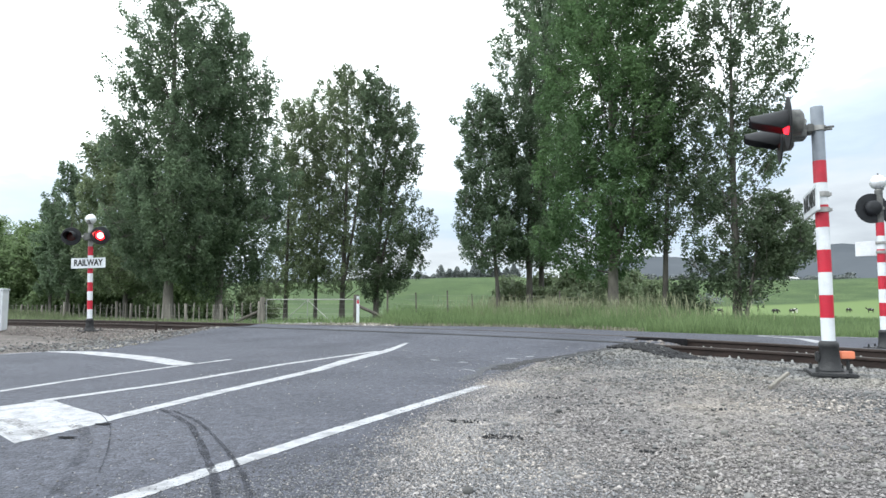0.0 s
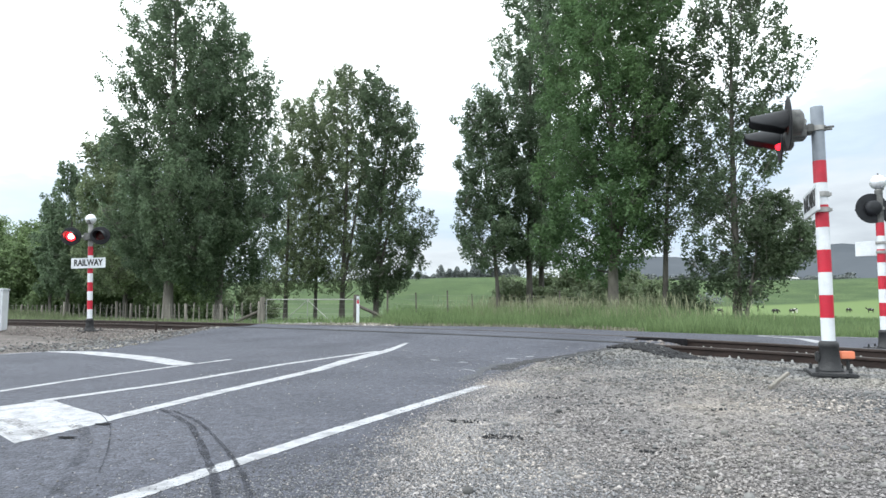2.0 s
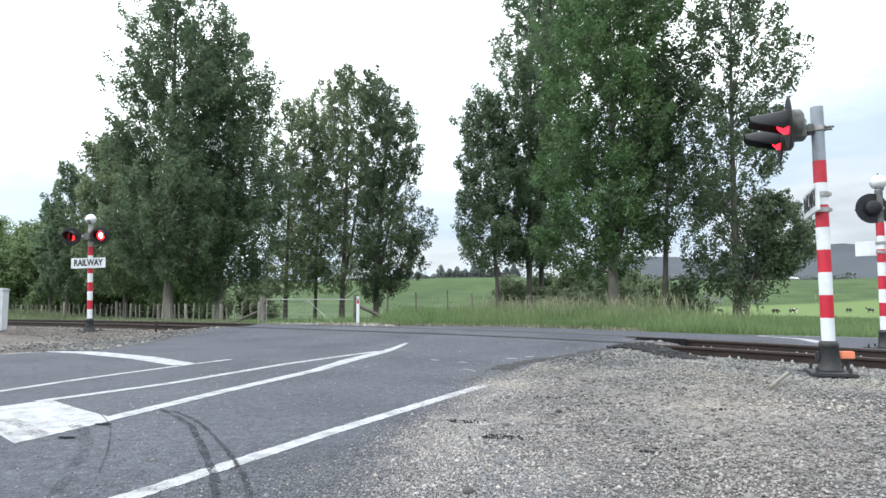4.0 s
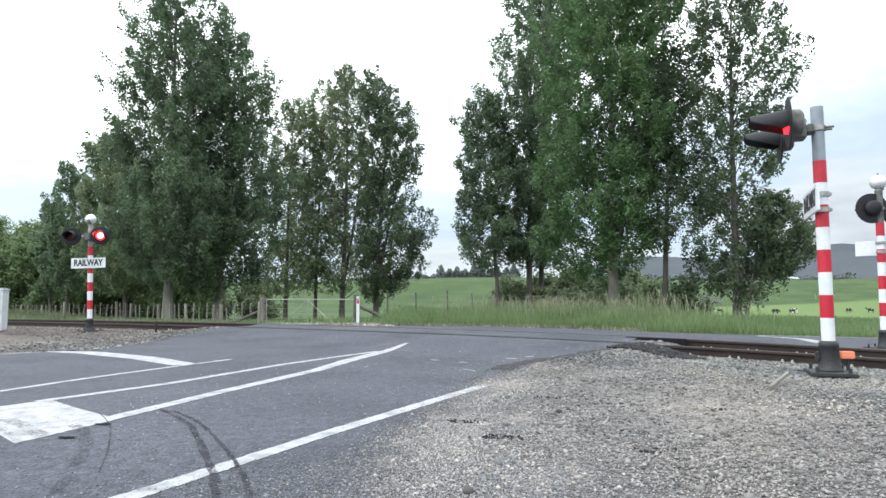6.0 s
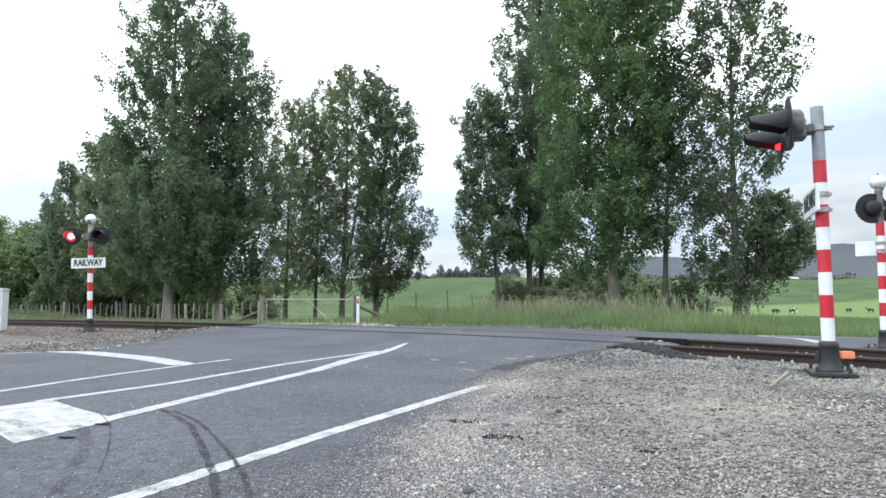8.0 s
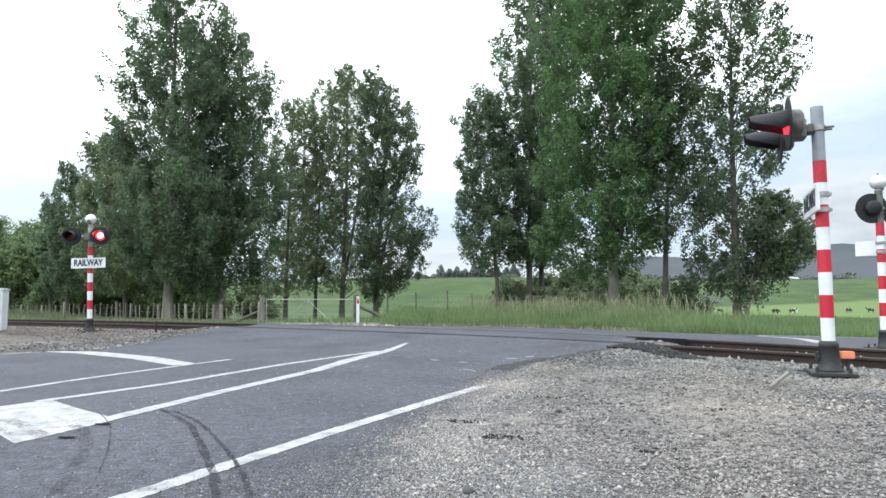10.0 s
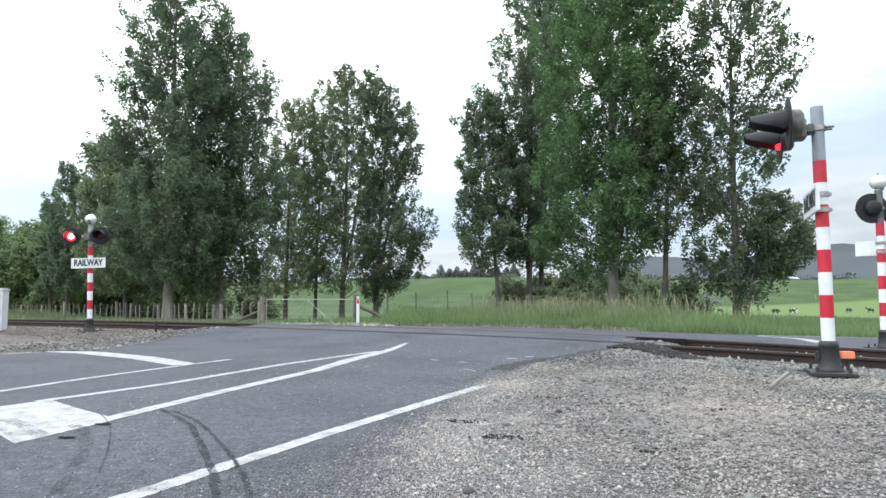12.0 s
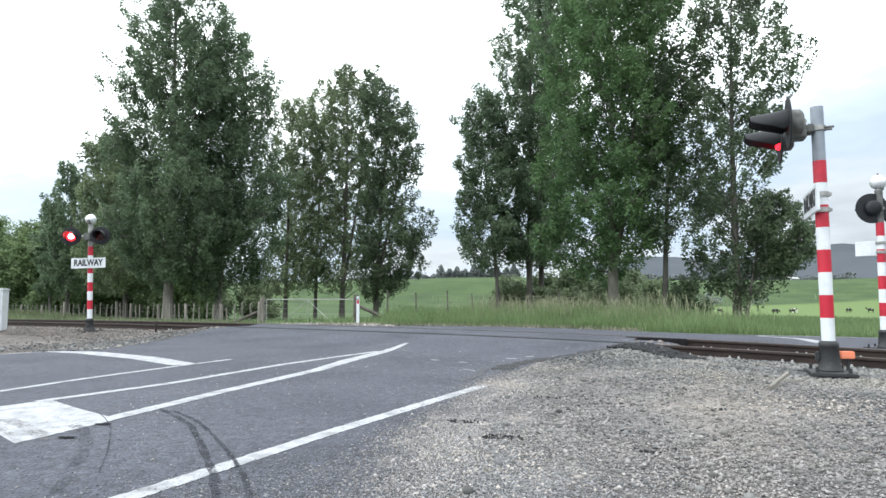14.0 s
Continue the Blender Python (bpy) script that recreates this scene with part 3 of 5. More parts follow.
# ---- crossing signals ----
def build_signal(base, facing, lean, bell, forward, label, head_turn=0.0, arm_turn=0.0, beam=True, zl=2.44, case=None, pipe=None, plate=0.255):
    """facing: the way its lamps look, in plan; forward: how far the lamps stand before the pole."""
    turn = math.degrees(math.atan2(facing[0], -facing[1]))
    root = thing("crossing_signal", Matrix.Translation(base) @ Matrix.Rotation(radians(lean), 4, "Y") @ Matrix.Rotation(radians(turn), 4, "Z"), label, "railway signal", "level crossing signals")
    # foot: plate, bolts, tapered pedestal
    foot = part("foot", lathe_bm([(0.0, 0.05), (0.122, 0.05), (0.118, 0.065), (0.104, 0.085), (0.086, 0.285), (0.091, 0.29), (0.091, 0.325), (0.074, 0.35), (0.0, 0.35)], 20), M_IRON, root, "black cast-iron pedestal", True)
    bm = box_bm(-0.27, 0.27, -0.2, 0.2, 0.015, 0.05, 0.008)
    box_bm(-0.24, -0.14, -0.12, 0.12, -0.10, 0.02, 0.0, bm)
    box_bm(0.14, 0.24, -0.12, 0.12, -0.10, 0.02, 0.0, bm)
    part("base_plate", bm, M_IRON, foot)
    for sx in (-1, 1):
        for sy in (-1, 1):
            part("bolt", rod_bm((sx * 0.2, sy * 0.14, 0.04), (sx * 0.2, sy * 0.14, 0.10), 0.018, 0.014, 6), M_IRON, foot)
    part("inspection_cover", box_bm(-0.045, 0.045, -0.122, -0.085, 0.14, 0.24, 0.01), M_IRON, foot)
    # pole: painted bands from the foot up, then bare pipe
    top = 2.76
    z, red, r = 0.345, False, 0.0625
    bands = [0.235, 0.23, 0.23, 0.23, 0.23, 0.23, 0.23, 0.23]
    for i, h in enumerate(bands):
        red = i % 2 == 1
        part("painted_band", rod_bm((0, 0, z), (0, 0, z + h), r, r, 20), M_RED if red else M_WHITE, root, "red painted band" if red else "white painted band", False)
        z += h
    part("upper_pipe", rod_bm((0, 0, z), (0, 0, top), r * 0.97, r * 0.97, 20), pipe or M_PIPE, root, "bare grey steel pipe")
    for zz in (1.68, 1.84, zl):
        cl = lathe_bm([(r, zz - 0.025), (r + 0.014, zz - 0.025), (r + 0.014, zz + 0.025), (r, zz + 0.025)], 20)
        box_bm(-0.02, 0.02, r, r + 0.03, zz - 0.015, zz + 0.015, 0, cl)
        part("clamp", cl, M_GALV, root)
    # name board
    board = part("name_board", box_bm(-0.425, 0.425, -0.105, -0.085, 1.63, 1.89, 0.004), M_WHITE, root, "white board reading RAILWAY")
    part("board_border", box_bm(-0.42, 0.42, -0.085, -0.080, 1.635, 1.885), M_WHITE, board)
    me = text_mesh("RAILWAY", 0.225)
    me.materials.append(M_BLACK)
    letters = new("letters", me)
    letters.parent = board
    letters.matrix_basis = Matrix.Translation((0, -0.108, 1.763)) @ Matrix.Rotation(radians(90), 4, "X") @ Matrix.Diagonal((0.73, 1, 1, 1))
    # cross arm
    ca, sa = math.cos(radians(arm_turn)), math.sin(radians(arm_turn))
    bm = rod_bm((-0.37 * ca, -forward + 0.13 - 0.37 * sa, zl), (0.37 * ca, -forward + 0.13 + 0.37 * sa, zl), 0.032, 0.032, 12)
    rod_bm((0, 0, zl), (0, -forward + 0.13, zl), 0.035, 0.035, 12, bm)
    part("cross_arm", bm, M_GALV, root)
    for bx in (-0.05, 0.05):
        part("clamp_bolt", rod_bm((bx, r - 0.01, zl), (bx, r + 0.075, zl), 0.012, 0.012, 6), M_HOUSING, root)
    part("saddle", box_bm(-0.085, 0.085, -forward + 0.20, -r + 0.02, zl - 0.045, zl + 0.045, 0.012), M_HOUSING, root, "cast bracket between pole and lamps")
    part("junction_box", box_bm(-0.09, 0.09, -forward + 0.05, -forward + 0.2, zl - 0.10, zl + 0.09, 0.015), M_HOUSING, root, "grey metal junction box")
    discs = []
    for side in (-1, 1):
        turn_m = Matrix.Translation((side * 0.36 * ca, -forward + side * 0.36 * sa, zl)) @ Matrix.Rotation(radians(head_turn), 4, "Z")
        ax = turn_m @ Matrix.Rotation(radians(90), 4, "X")   # local z now looks along the lamp's facing
        head = part("lamp_head", lathe_bm([(0.118, 0.0), (0.125, 0.0), (0.13, -0.03), (0.125, -0.105), (0.09, -0.132), (0.0, -0.135), (0.0, -0.127), (0.085, -0.125), (0.115, -0.10), (0.1145, 0.0), (0.118, 0.0)], 24, None, ax), case or M_HOUSING, root, "grey lamp housing", True)
        part("backplate", lathe_bm([(0.122, -0.005), (plate, -0.005), (plate + 0.007, 0.0), (plate, 0.008), (0.122, 0.008), (0.122, -0.005)], 32, None, ax), M_HOOD, head, "round black background plate")
        bm = bmesh.new()
        rows = []
        for j in range(9):
            u = j / 8
            ring = []
            for i in range(25):
                a = radians(-24 + 228 * i / 24)
                # the hood is a tunnel, cut back below towards the lens
                cover = ease(-0.55, 0.45, math.sin(a))
                reach = 0.004 + 0.346 * u * (0.10 + 0.90 * cover)
                rr = 0.138 - 0.012 * u
                ring.append((rr * math.cos(a), rr * math.sin(a) - 0.03 * u, reach))
            rows.append(ring)
        vo = [[bm.verts.new(ax @ Vector(p)) for p in ring] for ring in rows]
        vi = [[bm.verts.new(ax @ Vector((p[0] * 0.965, p[1] * 0.965, p[2]))) for p in ring] for ring in rows]
        for j in range(8):
            for i in range(24):
                bm.faces.new((vo[j][i], vo[j][i + 1], vo[j + 1][i + 1], vo[j + 1][i]))
                bm.faces.new((vi[j][i], vi[j + 1][i], vi[j + 1][i + 1], vi[j][i + 1]))
        for i in range(24):
            bm.faces.new((vo[8][i], vo[8][i + 1], vi[8][i + 1], vi[8][i]))
        bmesh.ops.recalc_face_normals(bm, faces=bm.faces)
        part("hood", bm, M_HOOD, head, "dark visor over the lamp", True)
        # the lamp insert turns about its upright axis: lit face to the road, or dark face
        bm = bmesh.new()
        lathe_bm([(0.1135, 0.004), (0.108, 0.026), (0.097, 0.038), (0.088, 0.036), (0.070, 0.010)], 24, bm)
        k = len(bm.faces)
        lathe_bm([(0.070, 0.010), (0.04, 0.006), (0, 0.005)], 24, bm)
        k2 = len(bm.faces)
        lathe_bm([(0.1135, 0.004), (0.1138, 0.0), (0.1135, -0.004), (0.09, -0.014), (0.05, -0.022), (0, -0.024)], 24, bm)
        bm.faces.ensure_lookup_table()
        for i, f in enumerate(bm.faces):
            f.material_index = 0 if i < k else 1 if i < k2 else 2
        disc = part("lamp_insert", bm, M_LAMP_RED if beam else M_LAMP_SIDE, head, "red lamp insert with one lit and one dark face", True)
        disc.data.materials.append(M_LAMP_HOT if beam else M_LAMP_SIDE)
        disc.data.materials.append(M_LENS_OFF)
        discs.append((disc, ax))
    if bell:
        zb = top - 0.02
        b = part("bell", lathe_bm([(0, zb + 0.29), (0.05, zb + 0.28), (0.092, zb + 0.25), (0.12, zb + 0.205), (0.13, zb + 0.16), (0.122, zb + 0.115), (0.096, zb + 0.07), (0.05, zb + 0.042), (0.0, zb + 0.036)], 24), M_BELL, root, "silver warning bell", True)
        part("bell_cap", rod_bm((0, 0, zb + 0.282), (0, 0, zb + 0.32), 0.014, 0.01, 8), M_IRON, b)
        part("bell_bracket", rod_bm((0, 0, zb - 0.06), (0, 0, zb + 0.09), 0.055, 0.04, 16), M_GALV, b)
        part("striker_box", box_bm(-0.04, 0.04, -0.15, -0.03, zb + 0.03, zb + 0.125, 0.012), M_HOUSING, b, "dark striker box under the gong")
    return root, discs


near_signal, near_discs = build_signal((3.89, 6.33, 0.0), (-0.925, 0.38), 0.0, False, 0.31, "striped crossing signal on the gravel, no bell", beam=False, zl=2.53)
left_signal, left_discs = build_signal((-9.0, 15.95, land(-9.0, 15.95) - 0.03), (0.05, -1.0), -2.0, True, 0.24, "striped crossing signal with bell before the fence", 14.0, pipe=M_GALV, plate=0.225)
right_signal, right_discs = build_signal((7.54, 10.7, -0.09), (0.80, 0.60), 0.8, True, 0.24, "striped crossing signal seen from behind", 44.0, 78.0, case=M_HOOD, pipe=M_HOUSING)

orange = thing("junction_marker", pose(4.10, 6.40, 0.0), "small orange box on a steel stub", "marker")
part("stub", rod_bm((0.02, 0, -0.05), (0.02, 0, 0.16), 0.018, 0.016, 8), M_IRON, orange)
part("box", box_bm(-0.075, 0.075, -0.04, 0.04, 0.165, 0.24, 0.008), M_ORANGE, orange, "orange plastic box")
part("bracket", box_bm(-0.06, 0.06, -0.015, 0.015, 0.145, 0.165), M_IRON, orange)
stick = thing("wood_scrap", pose(3.01, 5.64, land(3.01, 5.64) + 0.045, 0, -5, 50), "pale split piece of wood lying on gravel", "wood")
part("billet", box_bm(-0.36, 0.34, -0.017, 0.015, -0.013, 0.017, 0.005), M_WOOD, stick)
cab = thing("relay_cabinet", pose(-11.72, 15.95, land(-11.7, 15.95), 0, 0, 24), "off-white metal relay cabinet beside the track", "cabinet")
part("body", box_bm(-0.45, 0.45, -0.35, 0.35, 0.0, 1.02, 0.012), M_WHITE, cab)
part("roof_cap", box_bm(-0.47, 0.47, -0.37, 0.37, 1.02, 1.07, 0.012), M_WHITE, cab)
part("door", box_bm(-0.40, 0.40, -0.362, -0.348, 0.06, 0.98, 0.004), M_WHITE, cab)
stub = thing("cable_stub", pose(-7.15, 15.6, land(-7.15, 15.6)), "short rusty steel stub by the track", "stub")
part("pipe", rod_bm((0, 0, -0.05), (0, 0, 0.2), 0.03, 0.03, 8), M_RAIL, stub)
part("cap", rod_bm((0, 0, 0.2), (0, 0, 0.23), 0.045, 0.045, 8), M_RAIL, stub)


# ---- fence, gate, marker post ----
def gz(x, y):
    return land(x, y)


def build_fence(line, label, batten_step, tall=1.05, wires=6, post_r=0.075, every=5, wood=None):
    wood = wood or M_WOOD
    fence = thing("wire_fence", Matrix(), label, "fence")
    post_me, batten_me = None, None
    rn = random.Random(11)
    done = 0.0
    for (ax_, ay), (bx, by) in zip(line, line[1:]):
        length = math.dist((ax_, ay), (bx, by))
        k = max(1, round(length / batten_step))
        for i in range(k + 1):
            at = (i + (rn.uniform(-0.22, 0.22) if 0 < i < k else 0)) / k
            x, y = ax_ + (bx - ax_) * at, ay + (by - ay) * at
            is_post = i % every == 0
            if is_post:
                if post_me is None:
                    ob = part("post", rod_bm((0, 0, -0.15), (0, 0, tall * 1.06), post_r, post_r * 0.87, 9), wood, fence)
                    post_me = ob.data
                else:
                    ob = new("post", post_me)
                    ob.parent = fence
            else:
                if batten_me is None:
                    ob = part("batten", box_bm(-0.022, 0.022, -0.018, 0.018, 0.02, tall, 0.004), wood, fence)
                    batten_me = ob.data
                else:
                    ob = new("batten", batten_me)
                    ob.parent = fence
            tilt = 2 if is_post else 4
            ob.matrix_basis = pose(x, y, gz(x, y), rn.uniform(-tilt, tilt), rn.uniform(-tilt, tilt), rn.uniform(0, 90)) @ Matrix.Diagonal((1, 1, rn.uniform(0.9, 1.12), 1))
        for w in range(wires):
            h = tall * (0.12 + 0.85 * w / (wires - 1))
            bm = bmesh.new()
            for i in range(0, k):
                x0, y0 = ax_ + (bx - ax_) * i / k, ay + (by - ay) * i / k
                x1, y1 = ax_ + (bx - ax_) * (i + 1) / k, ay + (by - ay) * (i + 1) / k
                rod_bm((x0, y0, gz(x0, y0) + h), (x1, y1, gz(x1, y1) + h), 0.0018, 0.0018, 4, bm)
            part("wire", bm, M_GALV, fence)
    return fence


build_fence([(-7.05, 24.0), (-16.7, 32.0), (-28.5, 40.0), (-44, 49.5)], "weathered post and batten wire fence along the railway", 0.55, 0.90)
build_fence([(-1.95, 21.95), (2.05, 23.4), (5.5, 23.2)], "thin dark-posted wire fence half hidden in grass", 1.0, 1.08, post_r=0.034, every=2, wood=M_DARKWOOD)

gate = thing("farm_gate", pose(-6.86, 24.0, gz(-6.86, 24.0), 0, 0, -27.5), "galvanised tubular farm gate, shut", "gate")
GL = 4.2
bm = rod_bm((0.1, 0, 0.12), (0.1, 0, 1.0), 0.019, 0.019, 8)
for a, b in (((0.1, 0, 1.0), (GL, 0, 1.0)), ((GL, 0, 1.0), (GL, 0, 0.12)), ((0.1, 0, 0.12), (GL, 0, 0.12))):
    rod_bm(a, b, 0.019, 0.019, 8, bm)
part("gate_frame", bm, M_GALV, gate)
for a, b in (((0.9, 0, 0.12), (GL * 0.5, 0, 0.98)), ((GL * 0.5, 0, 0.98), (GL - 0.9, 0, 0.12))):
    part("brace", rod_bm(a, b, 0.012, 0.012, 8), M_GALV, gate)
part("brace", rod_bm((GL * 0.5, 0, 0.12), (GL * 0.5, 0, 1.0), 0.014, 0.014, 8), M_GALV, gate)
for h in (0.3, 0.48, 0.66, 0.84):
    part("gate_wire", rod_bm((0.1, 0, h), (GL, 0, h), 0.003, 0.003, 4), M_GALV, gate)
for h in (0.25, 0.85):
    part("hinge", rod_bm((-0.08, 0, h), (0.1, 0, h), 0.02, 0.02, 6), M_IRON, gate)
for x, y, foot_dx, foot_dy in ((-6.95, 24.05, -1.25, 0.1), (-3.07, 22.06, 1.25, -0.1)):
    st = thing("strainer_post", pose(x, y, gz(x, y)), "stout round timber gate post with stay", "post", "gate posts")
    part("post", rod_bm((0, 0, -0.2), (0, 0, 1.10 if x < -5 else 0.98), 0.105, 0.095, 12), M_WOOD if x < -5 else M_DARKWOOD, st)
    part("stay", rod_bm((0, 0, 0.62), (foot_dx * 1.1, foot_dy * 1.1, 0.0), 0.06, 0.055, 8), M_DARKWOOD, st, "dark diagonal timber stay")

mk = thing("marker_post", pose(-2.86, 21.0, gz(-2.86, 21.0)), "white roadside marker post with red band", "marker post")
part("blade", box_bm(-0.05, 0.05, -0.02, 0.02, 0.0, 0.90, 0.015), M_WHITE, mk)
part("red_band", box_bm(-0.034, 0.034, -0.0225, 0.0225, 0.66, 0.78), M_RED, mk)
part("reflector", box_bm(-0.03, 0.03, -0.026, -0.018, 0.78, 0.83), M_GALV, mk)
part("cap", box_bm(-0.053, 0.053, -0.023, 0.023, 0.90, 0.915), M_WHITE, mk)


# ---- trees ----
swaying = []


def tube(acc_v, acc_f, pts, radii, sides):
    base = len(acc_v)
    for i, p in enumerate(pts):
        t = (pts[min(i + 1, len(pts) - 1)] - pts[max(i - 1, 0)]).normalized()
        u = t.cross(Vector((0.3, 0.9, 0.1))).normalized()
        v = t.cross(u)
        for k in range(sides):
            a = math.tau * k / sides
            acc_v.append(p + (u * math.cos(a) + v * math.sin(a)) * radii[i])
    for i in range(len(pts) - 1):
        for k in range(sides):
            k2 = (k + 1) % sides
            acc_f.append((base + i * sides + k, base + i * sides + k2, base + (i + 1) * sides + k2, base + (i + 1) * sides + k))


def leaf_quads(centres, spread, per, size, rs, droop=0.3):
    """Three-cornered leaves round each centre."""
    c = np.repeat(np.asarray(centres, dtype=np.float64), per, axis=0)
    n = len(c)
    g = rs.normal(0, 1, (n, 3))
    g *= (rs.rand(n, 1) ** 0.45) / (np.linalg.norm(g, axis=1)[:, None] + 1e-9)
    c = c + g * spread * np.array([1.15, 1.15, 1.3])
    u = rs.normal(0, 1, (n, 3))
    u[:, 2] -= droop
    u /= np.linalg.norm(u, axis=1)[:, None]
    v = np.cross(u, rs.normal(0, 1, (n, 3)))
    v /= np.linalg.norm(v, axis=1)[:, None] + 1e-9
    s = size * rs.uniform(0.7, 1.25, (n, 1))
    u, v = u * s * 0.62, v * s * 0.5
    q = np.empty((n, 3, 3))
    q[:, 0], q[:, 1], q[:, 2] = c - u * 0.8 + v * 1.1, c + u * 1.2, c - u * 0.8 - v * 1.1
    return q


def crown_at(profile, f):
    """Centre and radius of a crown at a fraction of the height."""
    fs = [p[0] for p in profile]
    return float(np.interp(f, fs, [p[1] for p in profile])), float(np.interp(f, fs, [p[2] for p in profile]))


def crown_noise(p, seed):
    """Slow lumps of about two metres, from -1 to 1."""
    x, y, z = p[:, 0], p[:, 1], p[:, 2]
    slow = np.sin(1.9 * x + 1.1 * z + seed) + np.sin(2.1 * y - 1.0 * z + 2.1 * seed) + np.sin(1.6 * z + 1.2 * x - 1.4 * y + 0.7 * seed)
    fast = np.sin(4.3 * x - 1.7 * z + 3 * seed) + np.sin(4.7 * y + 1.9 * z + seed) + np.sin(3.6 * z - 2.2 * x + 2.4 * y)
    return (slow + 0.8 * fast) / 4.2


def spray_leaves(centres, dirs, radius, per, size, rs):
    """A spray round each centre, longer along its direction; the leaves lie on it like scales, with some disorder."""
    c = np.repeat(np.asarray(centres, dtype=np.float64), per, axis=0)
    d = np.repeat(np.asarray(dirs, dtype=np.float64), per, axis=0)
    n = len(c)
    scale = np.repeat(rs.uniform(0.72, 1.28, (len(centres), 1)), per, axis=0)
    g = rs.normal(0, 1, (n, 3))
    g /= np.linalg.norm(g, axis=1)[:, None] + 1e-9
    along = (g * d).sum(axis=1)[:, None]
    off = g * rs.rand(n, 1) ** 0.5
    off = off * (1 - 0.30 * along) + d * along * 0.75
    c = c + off * radius * scale
    nrm = g * 0.8 + np.array([0, 0, 0.45]) + rs.normal(0, 0.5, (n, 3))
    nrm /= np.linalg.norm(nrm, axis=1)[:, None] + 1e-9
    u = np.cross(nrm, rs.normal(0, 1, (n, 3)))
    u /= np.linalg.norm(u, axis=1)[:, None] + 1e-9
    v = np.cross(nrm, u)
    s = size * rs.uniform(0.7, 1.25, (n, 1))
    u, v = u * s * 0.62, v * s * 0.55
    q = np.empty((n, 3, 3))
    q[:, 0], q[:, 1], q[:, 2] = c - u * 0.8 + v, c + u * 1.2, c - u * 0.8 - v
    return q


def build_tree(x, y, tall, profile, trunk_r, boughs, tufts, leaf_mat, seed, label, lean=0.0, base=0.10, size=0.10, sway=1.0, spread=0.29, steep=46, stems=1, per=56, gaps=0.5, thin=0.2, bark=M_BARK, name="poplar_tree", group="line of poplars"):
    """profile: (fraction of the height, centre, radius) of the crown, in metres; tufts: sprays of leaves in all; per: leaves in one."""
    rn, rs = random.Random(seed), np.random.RandomState(seed)
    root = thing(name, pose(x, y, land(x, y)), label, "tree", group)

    def spine_at(f):
        return Vector((lean * f ** 1.3 + 0.12 * math.sin(seed + 5 * f) * f, 0.12 * math.cos(seed * 1.7 + 4 * f) * f, tall * 0.96 * f))
    tv, tf = [], []
    spine = [Vector((0, 0, -0.2)), Vector((0, 0, 0.15))] + [spine_at(i / 12) for i in range(1, 13)]
    tube(tv, tf, spine, [trunk_r * 1.5, trunk_r * 1.15] + [trunk_r * (1 - 0.93 * (i / 12) ** 0.9) for i in range(1, 13)], 10)
    for k in range(1, stems):
        a = rn.uniform(-0.5, 0.5) + (0 if k % 2 else math.pi)
        fork = 0.10 + 0.05 * k
        off = [spine_at(fork + 0.55 * f) + Vector((math.cos(a), math.sin(a), 0)) * (1.3 * f ** 0.8) for f in (0, 0.12, 0.3, 0.6, 1.0)]
        tube(tv, tf, off, [trunk_r * 0.7, trunk_r * 0.58, trunk_r * 0.46, trunk_r * 0.3, 0.03], 8)
    mesh_object("trunk", tv, tf, bark, root, "grey furrowed trunk", True)

    # boughs leave the trunk and sweep up to the crown's outline
    steps = (0, 0.16, 0.33, 0.5, 0.67, 0.84, 1.0)
    limbs = []
    for b in range(boughs):
        f = base + (0.93 - base) * (b / max(1, boughs - 1)) ** 1.05
        az = b * 2.399963 + rn.uniform(-0.5, 0.5) + seed
        el = radians(rn.uniform(-10, 10) + steep - 22 + 40 * min(1, f * 1.15))
        if b == boughs - 1:
            el, f = radians(84), 0.88
        start = spine_at(f)
        ft = f
        for _ in range(4):
            cx, r = crown_at(profile, ft)
            ft = min(0.985, f + max(0.5, r) * math.tan(el) / tall)
        cx, r = crown_at(profile, ft)
        r *= rn.uniform(0.78, 1.02)
        end = Vector((cx + r * math.cos(az), r * math.sin(az), ft * tall))
        length = (end - start).length
        axis = [start.lerp(end, t) + Vector((0, 0, 0.22 * length * (t * t - t))) for t in steps]
        limbs.append((start, axis, max(0.018, trunk_r * 0.19 * (1 - 0.7 * f))))

    # sprays of leaves crowd about the boughs and leave gaps between them
    many = tufts * 12
    lo = profile[0][0]
    fr = lo + (1 - lo) * rs.rand(many)
    fs = [p[0] for p in profile]
    cen, rad = np.interp(fr, fs, [p[1] for p in profile]), np.interp(fr, fs, [p[2] for p in profile])
    ang = rs.uniform(0, math.tau, many)
    lobes = 1 + 0.09 * np.sin(3 * ang + 9 * fr + seed) + 0.10 * np.sin(2 * ang - 31 * fr + 2 * seed)
    u = rs.rand(many) ** 0.42 * np.maximum(0.12, rad * lobes * rs.uniform(0.86, 1.12, many))
    pts = np.stack([cen + u * np.cos(ang), u * np.sin(ang), fr * tall], axis=1)
    nodes = np.array([[tuple(p) for p in ax[2:]] for _, ax, _ in limbs])
    flat = nodes.reshape(-1, 3)
    best = np.empty(many, dtype=int)
    cost = np.empty(many)
    for k in range(0, many, 2000):
        d = pts[k:k + 2000, None, :] - flat[None]
        c = np.sqrt((d * d).sum(axis=2)) + 0.9 * np.maximum(0, -d[:, :, 2])
        best[k:k + 2000], cost[k:k + 2000] = c.argmin(axis=1), c.min(axis=1)
